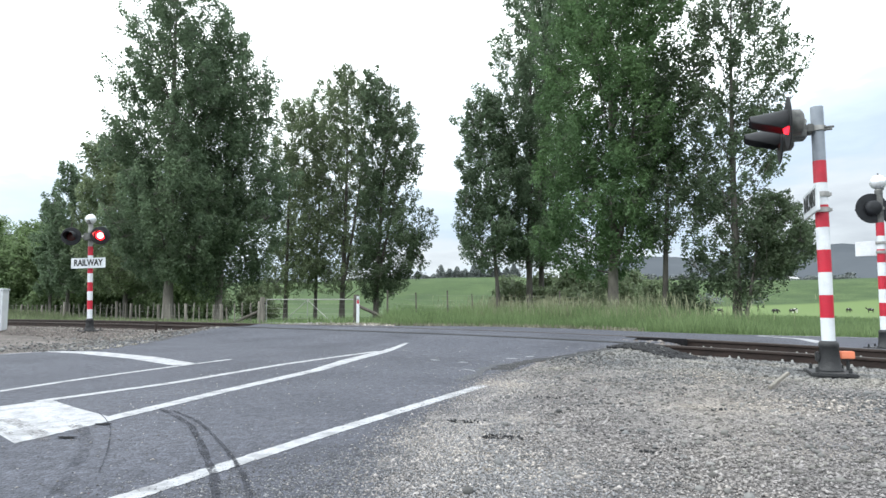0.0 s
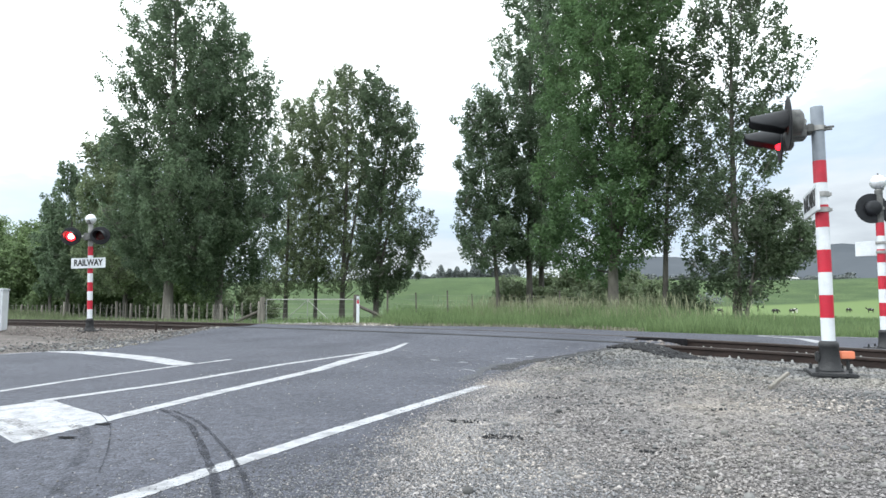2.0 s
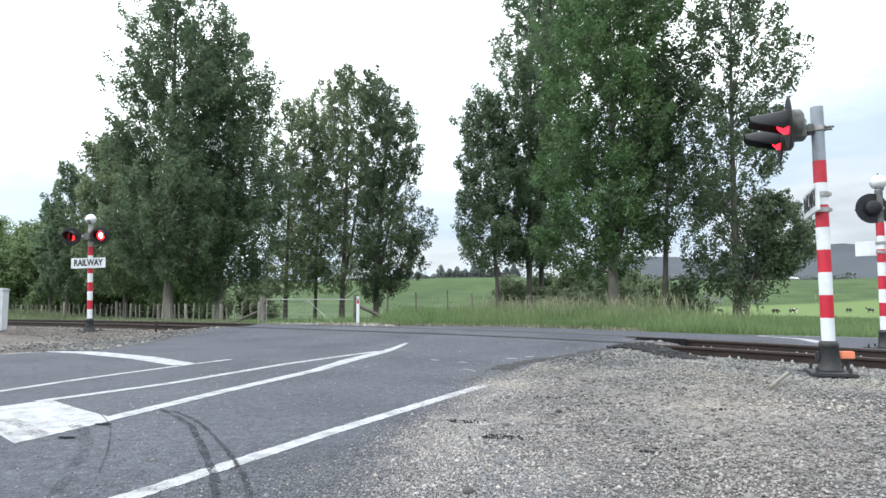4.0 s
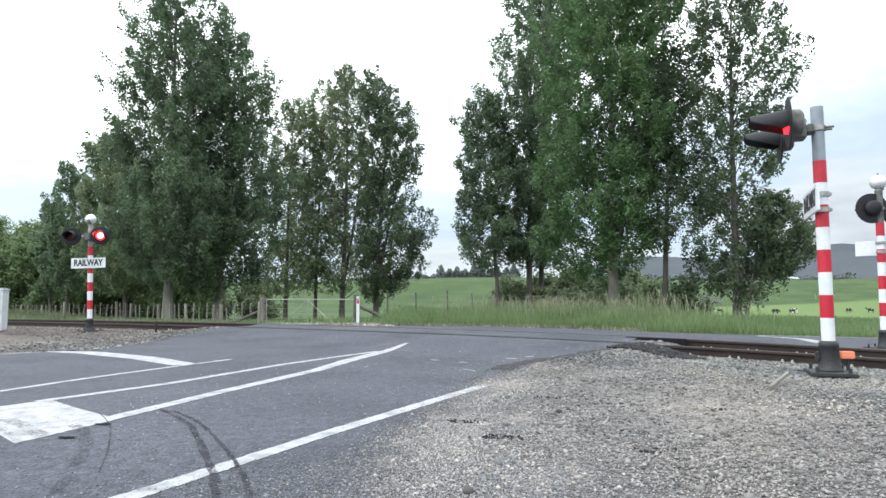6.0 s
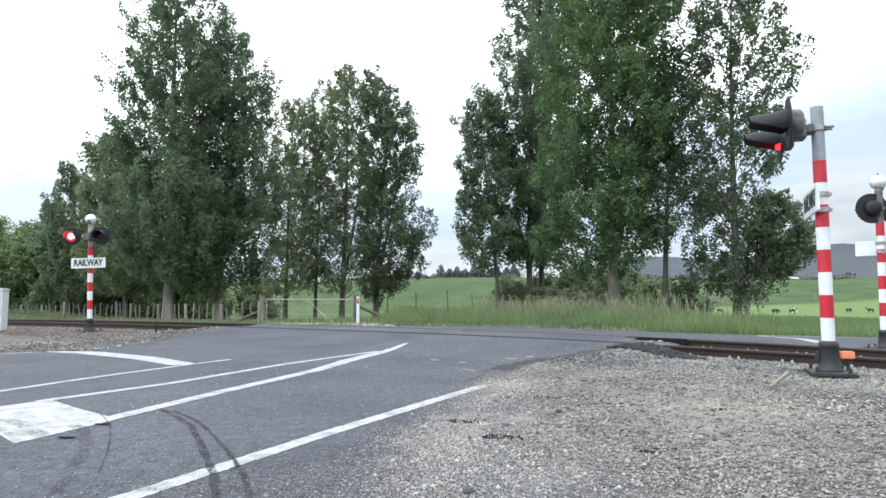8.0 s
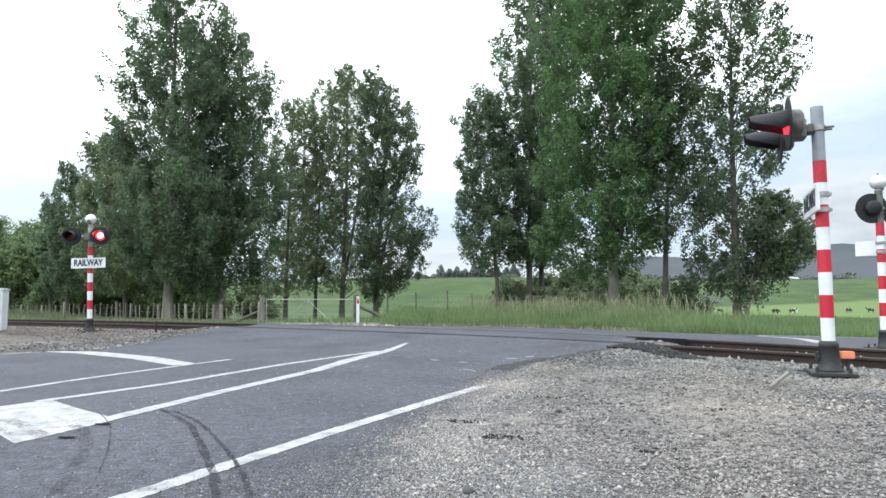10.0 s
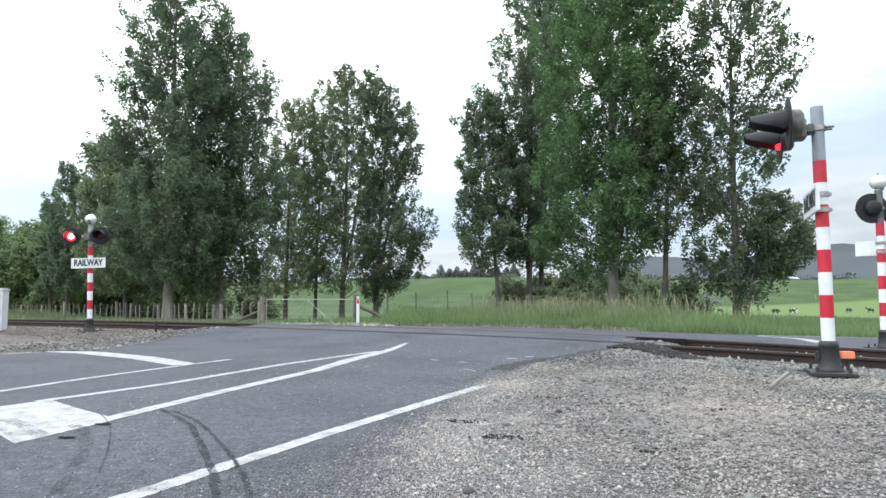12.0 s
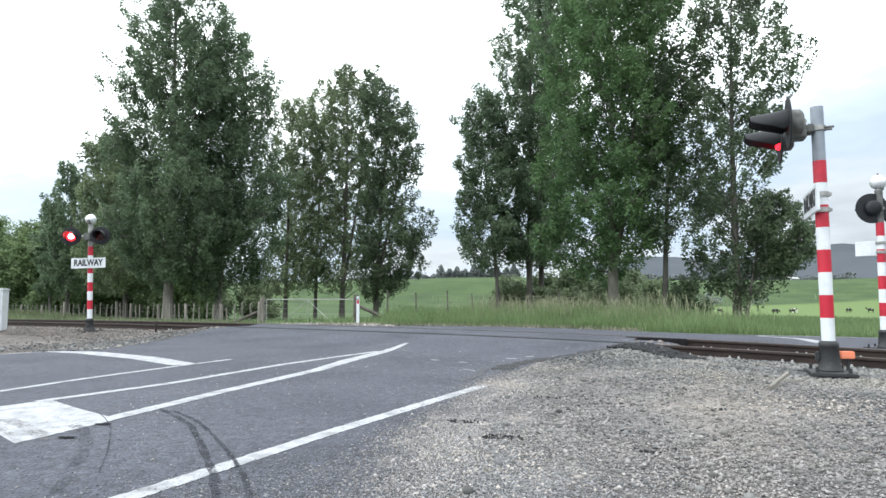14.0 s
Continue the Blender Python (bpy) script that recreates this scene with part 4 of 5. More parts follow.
    odds = (rad / max(p[2] for p in profile)) ** 1.5 * (1 - thin * fr) * np.exp(-(cost / 1.3) ** 2) * (cost < 1.2) * np.clip(1 - gaps + 2.4 * gaps * (0.2 + crown_noise(pts, seed)), 0.02, 1)
    keys = rs.rand(many) ** (1 / np.maximum(odds, 1e-6))
    chosen = np.argsort(-keys)[:tufts]
    owner = [[] for _ in limbs]
    for k in chosen:
        owner[best[k] // nodes.shape[1]].append((Vector(flat[best[k]]), Vector(pts[k])))
    for b, (start, axis, br) in enumerate(limbs):
        wv, wf = [], []
        tube(wv, wf, [p - start for p in axis], [br * (1 - 0.85 * t) for t in steps], 5)
        for node, p in owner[b]:
            mid = node.lerp(p, 0.55) - Vector((0, 0, 0.06 * (p - node).length))
            tube(wv, wf, [node - start, mid - start, p - start], [max(0.008, br * 0.3), 0.009, 0.004], 3)
        limb = mesh_object("bough", wv, wf, M_BARK, root)
        limb.matrix_basis = Matrix.Translation(start)
        if owner[b]:
            spots, dirs = [], []
            for node, p in owner[b]:
                out = Vector((p.x - start.x, p.y - start.y, 0))
                out = out.normalized() if out.length > 0.05 else Vector((0, 0, 1))
                d = out * 0.55 + Vector((rn.gauss(0, 0.25), rn.gauss(0, 0.25), 0.8 + rn.gauss(0, 0.2)))
                dirs.append(tuple(d.normalized()))
                spots.append(tuple(p - start))
            quads_object("foliage", spray_leaves(spots, dirs, spread, per, size, rs), leaf_mat, limb)
        swaying.append((limb, start, sway, seed * 7.3 + b * 1.7))
    return root


DARK, OLIVE = "tall poplar in dark green leaf behind the railway", "open-crowned poplar with olive leaves and sky gaps behind the railway"
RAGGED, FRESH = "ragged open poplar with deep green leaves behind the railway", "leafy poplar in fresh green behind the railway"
build_tree(-14.1, 32, 20.8, [(0.06, 0.8, 1.9), (0.1, 0.7, 2.6), (0.16, 0.5, 3.2), (0.24, 0.2, 3.5), (0.34, 0.0, 3.8), (0.44, 0.0, 3.6), (0.53, 0.20, 3.30), (0.59, 0.20, 3.30), (0.66, 0.20, 3.00), (0.72, 0.20, 2.80), (0.83, 0.20, 2.30), (0.92, 0.0, 1.8), (1.0, 0.1, 0.8)], 0.26, 64, 1950, M_LEAF_DARK, 3, DARK, lean=-0.2, base=0.09, stems=1, gaps=0.5, thin=0.75, bark=M_BARK_PALE)
build_tree(-12.27, 34, 16.6, [(0.09, 0.5, 1.8), (0.13, 0.4, 2.5), (0.21, 0.70, 3.00), (0.32, 0.70, 3.10), (0.51, 0.60, 3.00), (0.71, 0.50, 2.80), (0.8, 0.70, 2.50), (0.9, 0.3, 1.6), (1.0, 0.5, 0.7)], 0.2, 44, 1300, M_LEAF_DARK, 8, DARK, lean=0.9, base=0.1, gaps=0.45, thin=0.6, bark=M_BARK_PALE)
build_tree(-20.34, 40, 12.1, [(0.17, 0.2, 2.5), (0.33, -0.0, 3.1), (0.52, -0.2, 3.2), (0.73, -0.4, 2.9), (0.89, -0.9, 2.2), (1.0, -1.7, 0.9)], 0.17, 32, 800, M_LEAF_OLIVE, 13, "leafy poplar with yellowish green leaves behind the railway", lean=-0.6, base=0.12, size=0.12, gaps=0.3)
build_tree(-26.52, 44, 11.3, [(0.2, 0.4, 1.4), (0.43, 0.2, 1.7), (0.61, -0.0, 1.6), (0.75, -0.2, 1.3), (0.86, -0.2, 1.0), (1.0, -0.6, 0.4)], 0.15, 24, 300, M_LEAF_DARK, 15, DARK, lean=0.3, base=0.12, size=0.13, gaps=0.6)
build_tree(-28.97, 46, 9.7, [(0.24, 0.1, 0.9), (0.61, -0.1, 1.2), (0.83, -0.2, 0.7), (1.0, -0.1, 0.2)], 0.13, 20, 200, M_LEAF_DARK, 17, DARK, base=0.12, size=0.13, gaps=0.6)
build_tree(-11.36, 45, 16.5, [(0.12, 0.3, 1.8), (0.17, 0.3, 2.5), (0.29, 0.25, 2.45), (0.42, 0.45, 2.15), (0.59, 0.45, 2.15), (0.8, 0.45, 2.15), (0.93, 0.5, 1.4), (1.0, 0.1, 0.7)], 0.17, 36, 950, M_LEAF_OLIVE, 21, OLIVE, lean=0.3, base=0.08, size=0.11, per=30, spread=0.225, gaps=0.45, thin=-0.1)
build_tree(-9.61, 47, 18.5, [(0.16, 0.2, 2.5), (0.34, 0.1, 2.9), (0.55, 0.4, 2.5), (0.79, 0.5, 2.1), (0.91, 0.6, 1.8), (1.0, 0.6, 1.1)], 0.15, 36, 950, M_LEAF_OLIVE, 23, OLIVE, lean=0.4, base=0.1, size=0.11, per=30, spread=0.225, gaps=0.45, thin=-0.1)
build_tree(-7.29, 45, 18.8, [(0.11, 0.1, 2.5), (0.23, -0.1, 2.9), (0.37, -0.0, 2.7), (0.59, 0.1, 2.3), (0.81, 0.2, 1.9), (0.93, 0.3, 1.4), (1.0, 0.3, 0.8)], 0.21, 40, 1000, M_LEAF_OLIVE, 25, OLIVE, lean=0.4, base=0.08, stems=2, size=0.11, per=30, spread=0.225, gaps=0.45, thin=-0.1)
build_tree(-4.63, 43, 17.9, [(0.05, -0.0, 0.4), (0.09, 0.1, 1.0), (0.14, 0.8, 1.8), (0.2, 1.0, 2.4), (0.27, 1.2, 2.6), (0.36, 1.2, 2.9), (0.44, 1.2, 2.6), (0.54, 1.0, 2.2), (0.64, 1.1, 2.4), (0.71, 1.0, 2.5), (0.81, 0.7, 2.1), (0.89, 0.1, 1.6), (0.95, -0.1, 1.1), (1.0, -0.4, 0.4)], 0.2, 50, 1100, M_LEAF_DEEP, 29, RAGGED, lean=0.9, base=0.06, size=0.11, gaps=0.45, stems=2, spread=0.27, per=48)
build_tree(3.4, 38, 14.2, [(0.22, -0.0, 1.1), (0.25, -0.2, 1.6), (0.3, -0.5, 2.1), (0.4, -0.6, 2.1), (0.52, -0.6, 2.1), (0.65, -0.6, 2.1), (0.75, -0.5, 1.8), (0.88, -0.8, 1.8), (0.93, -0.8, 1.4), (1.0, -0.9, 0.8)], 0.15, 34, 720, M_LEAF_DARK, 33, DARK, lean=-1.2, base=0.2, size=0.11, gaps=0.5, spread=0.27, per=48)
build_tree(5.4, 39, 23.1, [(0.14, 0.2, 1.3), (0.16, 0.2, 1.8), (0.22, 0.3, 2.3), (0.33, 0.2, 2.6), (0.49, 0.2, 2.7), (0.62, -0.0, 2.7), (0.7, -0.0, 2.8), (0.76, 0.1, 2.7), (0.81, 0.6, 2.1), (0.89, 0.5, 1.8), (1.0, 0.7, 0.9)], 0.22, 46, 900, M_LEAF_DARK, 37, DARK, lean=0.3, base=0.14, size=0.115, stems=2, gaps=0.6, thin=0.6)
build_tree(6.38, 40.5, 23.1, [(0.14, 0.5, 1.1), (0.23, 0.7, 1.7), (0.42, 0.8, 2.1), (0.67, 0.8, 2.1), (0.84, 0.9, 1.7), (1.0, 0.9, 1.0)], 0.2, 38, 600, M_LEAF_DARK, 41, DARK, lean=0.6, base=0.14, size=0.115, stems=2, gaps=0.5)
build_tree(7.9, 29, 17.4, [(0.11, -0.4, 1.5), (0.15, -0.5, 2.2), (0.2, -0.7, 2.8), (0.29, -0.5, 2.9), (0.42, 0.2, 3.2), (0.53, 0.4, 3.5), (0.61, 0.4, 3.7), (0.7, 0.4, 3.9), (0.8, 0.5, 3.9), (0.9, 0.6, 3.6), (1.0, 0.6, 2.7)], 0.27, 64, 1950, M_LEAF_FRESH, 45, FRESH, lean=0.3, base=0.13, stems=2, gaps=0.5, thin=-0.35, bark=M_BARK_PALE)
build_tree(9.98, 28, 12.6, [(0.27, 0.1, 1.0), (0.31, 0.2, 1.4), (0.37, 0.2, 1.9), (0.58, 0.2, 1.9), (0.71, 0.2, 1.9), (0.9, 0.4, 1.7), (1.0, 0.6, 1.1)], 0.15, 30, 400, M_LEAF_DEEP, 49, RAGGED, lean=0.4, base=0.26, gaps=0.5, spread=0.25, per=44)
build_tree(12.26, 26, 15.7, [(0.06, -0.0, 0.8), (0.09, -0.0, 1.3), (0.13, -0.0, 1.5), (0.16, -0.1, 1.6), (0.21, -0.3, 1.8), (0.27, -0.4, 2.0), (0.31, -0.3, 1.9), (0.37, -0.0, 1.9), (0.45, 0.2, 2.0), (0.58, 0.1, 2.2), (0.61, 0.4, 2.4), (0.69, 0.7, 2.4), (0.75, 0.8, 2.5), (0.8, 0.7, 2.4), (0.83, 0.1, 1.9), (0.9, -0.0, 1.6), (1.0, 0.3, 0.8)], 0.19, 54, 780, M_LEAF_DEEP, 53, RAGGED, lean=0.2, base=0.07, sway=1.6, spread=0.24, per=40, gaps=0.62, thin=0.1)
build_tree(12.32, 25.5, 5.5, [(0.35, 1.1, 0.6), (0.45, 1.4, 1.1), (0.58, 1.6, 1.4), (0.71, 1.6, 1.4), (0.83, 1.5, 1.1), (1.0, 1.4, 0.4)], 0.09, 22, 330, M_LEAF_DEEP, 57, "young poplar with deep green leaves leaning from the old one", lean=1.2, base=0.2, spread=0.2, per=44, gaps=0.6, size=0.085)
# far-left row and low bushes
for i, (bx, by, bh, br_) in enumerate([(-45, 62, 10.2, 3.4), (-40, 60, 9.6, 3.2), (-36, 58, 9.6, 3.0), (-33, 57, 9.0, 3.0), (-30.5, 60, 9.4, 3.2)]):
    build_tree(bx, by, bh, [(0.02, 0, br_), (0.5, 0, br_), (0.8, 0, br_ * 0.7), (1, 0, 0.6)], 0.14, 14, 330, M_LEAF_BUSH, 60 + i, "round leafy tree in the far row", base=0.04, size=0.2, spread=0.5, per=40, gaps=0.3, name="broadleaf_tree", group="far row of trees")
bushes = [(-37 + 2.4 * i, 50 + (i % 3) * 1.5, 5.7 + (i % 4) * 0.6, 2.5) for i in range(8)] + [(-17.5, 58, 3.4, 2.2), (-21, 56, 3.6, 2.0), (8.3, 38, 1.8, 1.4), (10.2, 37, 2.4, 1.6), (10.8, 27.6, 1.9, 0.9), (4.6, 40, 2.0, 1.2), (6.4, 39.5, 1.7, 1.2), (4.9, 45, 2.6, 1.5), (7.2, 44, 2.9, 1.7), (9.4, 45, 3.3, 1.8), (11.6, 44, 2.9, 1.7), (13.6, 45.5, 3.2, 1.7), (15.2, 44, 2.4, 1.4)]
for i, (bx, by, bh, br_) in enumerate(bushes):
    build_tree(bx, by, bh, [(0.0, 0, br_), (0.4, 0, br_), (1, 0, br_ * 0.4)], 0.05, 12, 60 + round(26 * br_ * bh), M_LEAF_BUSH if i < 8 else M_LEAF_DEEP if by < 30 else M_LEAF_OLIVE, 80 + i, "low leafy bush beneath the poplars", base=0.02, size=0.17 if by > 35 else 0.1, spread=0.4 if by > 35 else 0.28, per=30, gaps=0.3, name="bush", group="bushes under the poplars", sway=0.6)


# ---- grass ----
def grass_quads(points, height, width, rs, bend=0.35):
    """Blades: a narrow tapering quad each, bent outward."""
    n = len(points)
    a = rs.uniform(0, math.tau, n)
    h = height * rs.uniform(0.45, 1.15, n)
    w = width * rs.uniform(0.6, 1.3, n)
    dx, dy = np.cos(a), np.sin(a)
    lx, ly = rs.normal(0, bend, n) * h, rs.normal(0, bend, n) * h
    q = np.empty((n, 4, 3))
    for k, (s, f) in enumerate(((-1, 0.0), (1, 0.0), (0.35, 1.0), (-0.35, 1.0))):
        q[:, k, 0] = points[:, 0] + dx * w * s * 0.5 + lx * f
        q[:, k, 1] = points[:, 1] + dy * w * s * 0.5 + ly * f
        q[:, k, 2] = points[:, 2] + h * f - 0.02
    return q


def scatter(n, x0, x1, y0, y1, keep, rs):
    out = []
    while len(out) < n:
        x, y = rs.uniform(x0, x1), rs.uniform(y0, y1)
        if keep(x, y):
            out.append((x, y, land(x, y)))
    return np.array(out)


FAR_EDGE = [(-60, 17.5), (-4.3, 18.6), (-2.4, 19.4), (-0.07, 19.1), (1.6, 18.7), (3.4, 17.6), (4.6, 16.2), (6.06, 14.75), (6.98, 14.2), (9.09, 13.15), (13.2, 10.2), (60, -30)]


def far_edge_y(x):
    for (ax_, ay), (bx, by) in zip(FAR_EDGE, FAR_EDGE[1:]):
        if x <= bx:
            return ay + (by - ay) * (x - ax_) / (bx - ax_)
    return -30


rs = np.random.RandomState(5)
verge = scatter(125000, -2.0, 24, 8, 27, lambda x, y: 0.0 < y - far_edge_y(x) < 8.5 + 3 * noise.noise((x * 0.3, y * 0.3, 0)), rs)
tall_mask = 0.30 + 0.34 * np.clip((verge[:, 1] - np.array([far_edge_y(x) for x in verge[:, 0]])) / 5, 0, 1)
tall_mask = tall_mask * (1 - 0.5 * np.clip((verge[:, 0] - 6.5) / 4, 0, 1))
tagged(quads_object("tall_grass", grass_quads(verge, tall_mask * (1 + 0.35 * np.sin(verge[:, 0] * 1.3) * np.cos(verge[:, 1] * 1.7)), np.interp(verge[:, 0], [5, 9], [0.011, 0.007]), rs), M_GRASS), "tall uncut green grass on the verge", "grass", kind="stuff")
low = scatter(36000, -34, 26, 18, 46, lambda x, y: y > far_edge_y(x) + 2.2 and beyond(x, y) > 3.0, rs)
tagged(quads_object("grass", grass_quads(low, 0.26, 0.026, rs), M_GRASS), "short pasture grass around the trees", "grass", kind="stuff")
seed_heads = scatter(3300, -1.5, 16, 12, 28, lambda x, y: 1.2 < y - far_edge_y(x) < 9.5 and noise.noise((x * 0.5, y * 0.5, 2)) > -0.25 and rs.rand() < min(1.0, 1.2 - abs(x - 4.2) * 0.26) * (0.25 + 0.09 * (y - far_edge_y(x))), rs)
stalks = grass_quads(seed_heads, 0.95, 0.006, rs, 0.14)
plumes = grass_quads(stalks[:, 2] - np.array([0, 0, 0.14]), 0.2, 0.020, rs, 0.15)
tagged(quads_object("seeding_grass", np.concatenate([stalks, plumes]), M_SEED), "pale seeding grass stalks above the verge", "grass", kind="stuff")
weeds = scatter(20000, -34, -7, 18, 46, lambda x, y: -4.5 < (x + 7.05) * 0.62 + (y - 24.0) * 0.78 < 1.3 and beyond(x, y) > 2.0, rs)
tagged(quads_object("fence_weeds", grass_quads(weeds, np.interp(weeds[:, 0], [-24, -17], [0.62, 0.24]), 0.022, rs, 0.3), M_WEED), "rank brownish weeds along the fence", "grass", kind="stuff")
dry = scatter(2600, -6.5, 5, 13, 21, lambda x, y: -0.25 < y - far_edge_y(x) < 0.5, rs)
tagged(quads_object("dry_grass", grass_quads(dry, 0.10, 0.03, rs, 0.8), M_STRAW), "dry cut grass along the road edge", "grass", kind="stuff")


# ---- loose stones ----
def build_stones(name, spots, size, mat, label, small=False):
    rs_ = np.random.RandomState(len(name))
    bm = bmesh.new()
    if small:
        for p in ((1, 0, 0), (0, 1, 0), (-1, 0, 0), (0, -1, 0), (0, 0, 0.8), (0, 0, -0.8)):
            bm.verts.new(p)
        bm.verts.ensure_lookup_table()
        for i in range(4):
            bm.faces.new([bm.verts[k] for k in (i, (i + 1) % 4, 4)])
            bm.faces.new([bm.verts[k] for k in ((i + 1) % 4, i, 5)])
        bm.verts.index_update()
    else:
        bmesh.ops.create_icosphere(bm, subdivisions=1, radius=1)
    bv = np.array([v.co[:] for v in bm.verts])
    bf = np.array([[v.index for v in f.verts] for f in bm.faces])
    bm.free()
    n, k = len(spots), len(bv)
    v = bv[None] * (1 + rs_.uniform(-0.42, 0.36, (n, k, 1)))
    v = v * rs_.uniform(0.55, 1.2, (n, 1, 3)) * (size * rs_.lognormal(0, 0.30, (n, 1, 1)))
    ang = rs_.uniform(0, math.tau, n)
    c, s = np.cos(ang)[:, None], np.sin(ang)[:, None]
    x, y = v[:, :, 0] * c - v[:, :, 1] * s, v[:, :, 0] * s + v[:, :, 1] * c
    v = np.stack([x, y, v[:, :, 2] * 0.75], axis=2) + spots[:, None, :]
    f = (bf[None] + (np.arange(n) * k)[:, None, None]).reshape(-1, 3)
    me = bpy.data.meshes.new(name)
    me.vertices.add(n * k)
    me.vertices.foreach_set("co", v.astype(np.float32).ravel())
    me.loops.add(len(f) * 3)
    me.loops.foreach_set("vertex_index", f.astype(np.int32).ravel())
    me.polygons.add(len(f))
    me.polygons.foreach_set("loop_start", np.arange(0, len(f) * 3, 3, dtype=np.int32))
    me.update(calc_edges=True)
    me.materials.append(mat)
    return tagged(new(name, me), label, "stones", kind="stuff")


def on_gravel(x, y):
    return x > road_edge_x(y) + 0.14 * ease(6.0, 7.2, y) + (0.25 - 0.15 * ease(6.0, 7.2, y)) * noise.noise((x * 1.5, y * 1.5, 7)) and beyond(x, y) < -0.12


near_spots = scatter(56000, -0.6, 7.0, 1.9, 8.8, lambda x, y: on_gravel(x, y) and rs.rand() < min(1, 15 / (x * x + y * y)) * max(0.12, 0.55 + 1.3 * noise.noise((x * 1.1, y * 0.8, 0))), rs)
build_stones("loose_gravel", near_spots - np.array([0, 0, 0.0035]), 0.0064, M_STONE, "loose grey and tan gravel chips", True)
big_spots = scatter(9000, -0.5, 7.0, 1.9, 8.8, lambda x, y: on_gravel(x, y) and rs.rand() < min(1, 30 / (x * x + y * y)) * (0.6 + 1.0 * noise.noise((x * 0.8, y * 0.8, 5))), rs)
build_stones("gravel_stones", big_spots - np.array([0, 0, 0.002]), 0.0105, M_STONE, "larger loose gravel stones", True)
mid_spots = scatter(26000, 0.2, 8.0, 2.6, 9.6, lambda x, y: on_gravel(x, y) and rs.rand() < (0.10 + 0.90 * ease(-4.8, -1.2, beyond(x, y))) * (0.7 + 0.7 * noise.noise((x * 0.9, y * 0.9, 11))), rs)
build_stones("crushed_stones", mid_spots - np.array([0, 0, 0.002]), 0.0155, M_ROCK, "crushed grey and tan stones spread on the gravel", True)
ballast = scatter(9000, -0.5, 9.5, 2, 10.5, lambda x, y: on_gravel(x, y) and (beyond(x, y) > -2.0 - 0.35 * max(0, x - 2.5) + noise.noise((x, y, 4)) or rs.rand() < 0.012), rs)
build_stones("track_ballast", ballast + np.array([0, 0, 0.002]), 0.0195, M_ROCK, "coarse grey ballast along the rail")
left_spots = scatter(11000, -22, -4.8, 8.5, 24, lambda x, y: x < -5.5 + 0.4 * noise.noise((x, y, 1)) and -3.2 < beyond(x, y) < 1.9 and y > 9.0, rs)
build_stones("brown_ballast_stones", left_spots, 0.02, M_BALLAST, "brownish ballast stones beside the track", True)
pale = scatter(1700, -8.6, -4.9, 9.4, 16, lambda x, y: x < -5.35 - 0.25 * noise.noise((x, y, 1)) and beyond(x, y) < -0.15 and rs.rand() < math.exp(-((x + 5.6) / 1.3) ** 2), rs)
build_stones("pale_ballast_stones", pale, 0.024, M_ROCK, "pale grey stones spilled beside the road", True)
inner = scatter(3500, 3.0, 9.5, 4, 10.5, lambda x, y: 0.08 < beyond(x, y) < 1.9, rs)
build_stones("ballast_between_rails", inner - np.array([0, 0, 0.02]), 0.028, M_BALLAST, "dark ballast between the rails")
apron = scatter(1800, -7.5, -1.5, 18.5, 24, lambda x, y: abs(y - (20.2 - 0.25 * (x + 4.5))) < 0.8, rs)
build_stones("gate_apron_gravel", apron, 0.035, M_STONE, "pale gravel before the farm gate")
grit = scatter(17000, -2.5, 4, 1.9, 9.5, lambda x, y: beyond(x, y) < -0.3 and rs.rand() < math.exp(-((x - road_edge_x(y) - 0.05) / 0.24) ** 2) * (1 - 0.9 * ease(5.6, 6.8, y)) + 0.008 and x < road_edge_x(y) + 0.3, rs)
build_stones("road_grit", grit - np.array([0, 0, 0.002]), 0.0055, M_STONE, "fine grit strewn on the road edge", True)
chips = scatter(46000, -2.0, 4, 1.9, 8.8, lambda x, y: beyond(x, y) < -0.25 and rs.rand() < math.exp(-((x - road_edge_x(y) - 0.14) / (0.30 + 0.5 * (1 - ease(2.3, 3.6, y)))) ** 2) * min(1, 12 / (x * x + y * y)) * (0.8 + 0.5 * noise.noise((x * 1.2, y * 1.2, 9))) * (1 - 0.9 * ease(5.6, 6.8, y)), rs)
build_stones("sealing_chips", chips - np.array([0, 0, 0.002]), 0.0046, M_CHIP, "loose grey sealing chips along the road edge", True)
for k, (dx, dy, n_d) in enumerate(((0.33, 3.5, 46), (0.12, 3.95, 22), (0.80, 4.9, 26), (1.05, 3.2, 16), (1.9, 4.4, 18))):
    dark = np.array([(dx + rs.normal(0, 0.075), dy + rs.normal(0, 0.035), land(dx, dy) + 0.004) for _ in range(n_d)])
    build_stones("dark_debris", dark, 0.0095, M_PATCH, "scatter of dark bark and dead weed on gravel", True)
tar = scatter(1500, 2.0, 3.5, 8.4, 10.2, lambda x, y: -1.0 < beyond(x, y) < -0.1 and x > road_edge_x(y) - 0.1, rs)
build_stones("tarred_ballast", tar + np.array([0, 0, 0.012]), 0.021, M_PATCH, "tar-blackened ballast at the end of the crossing")


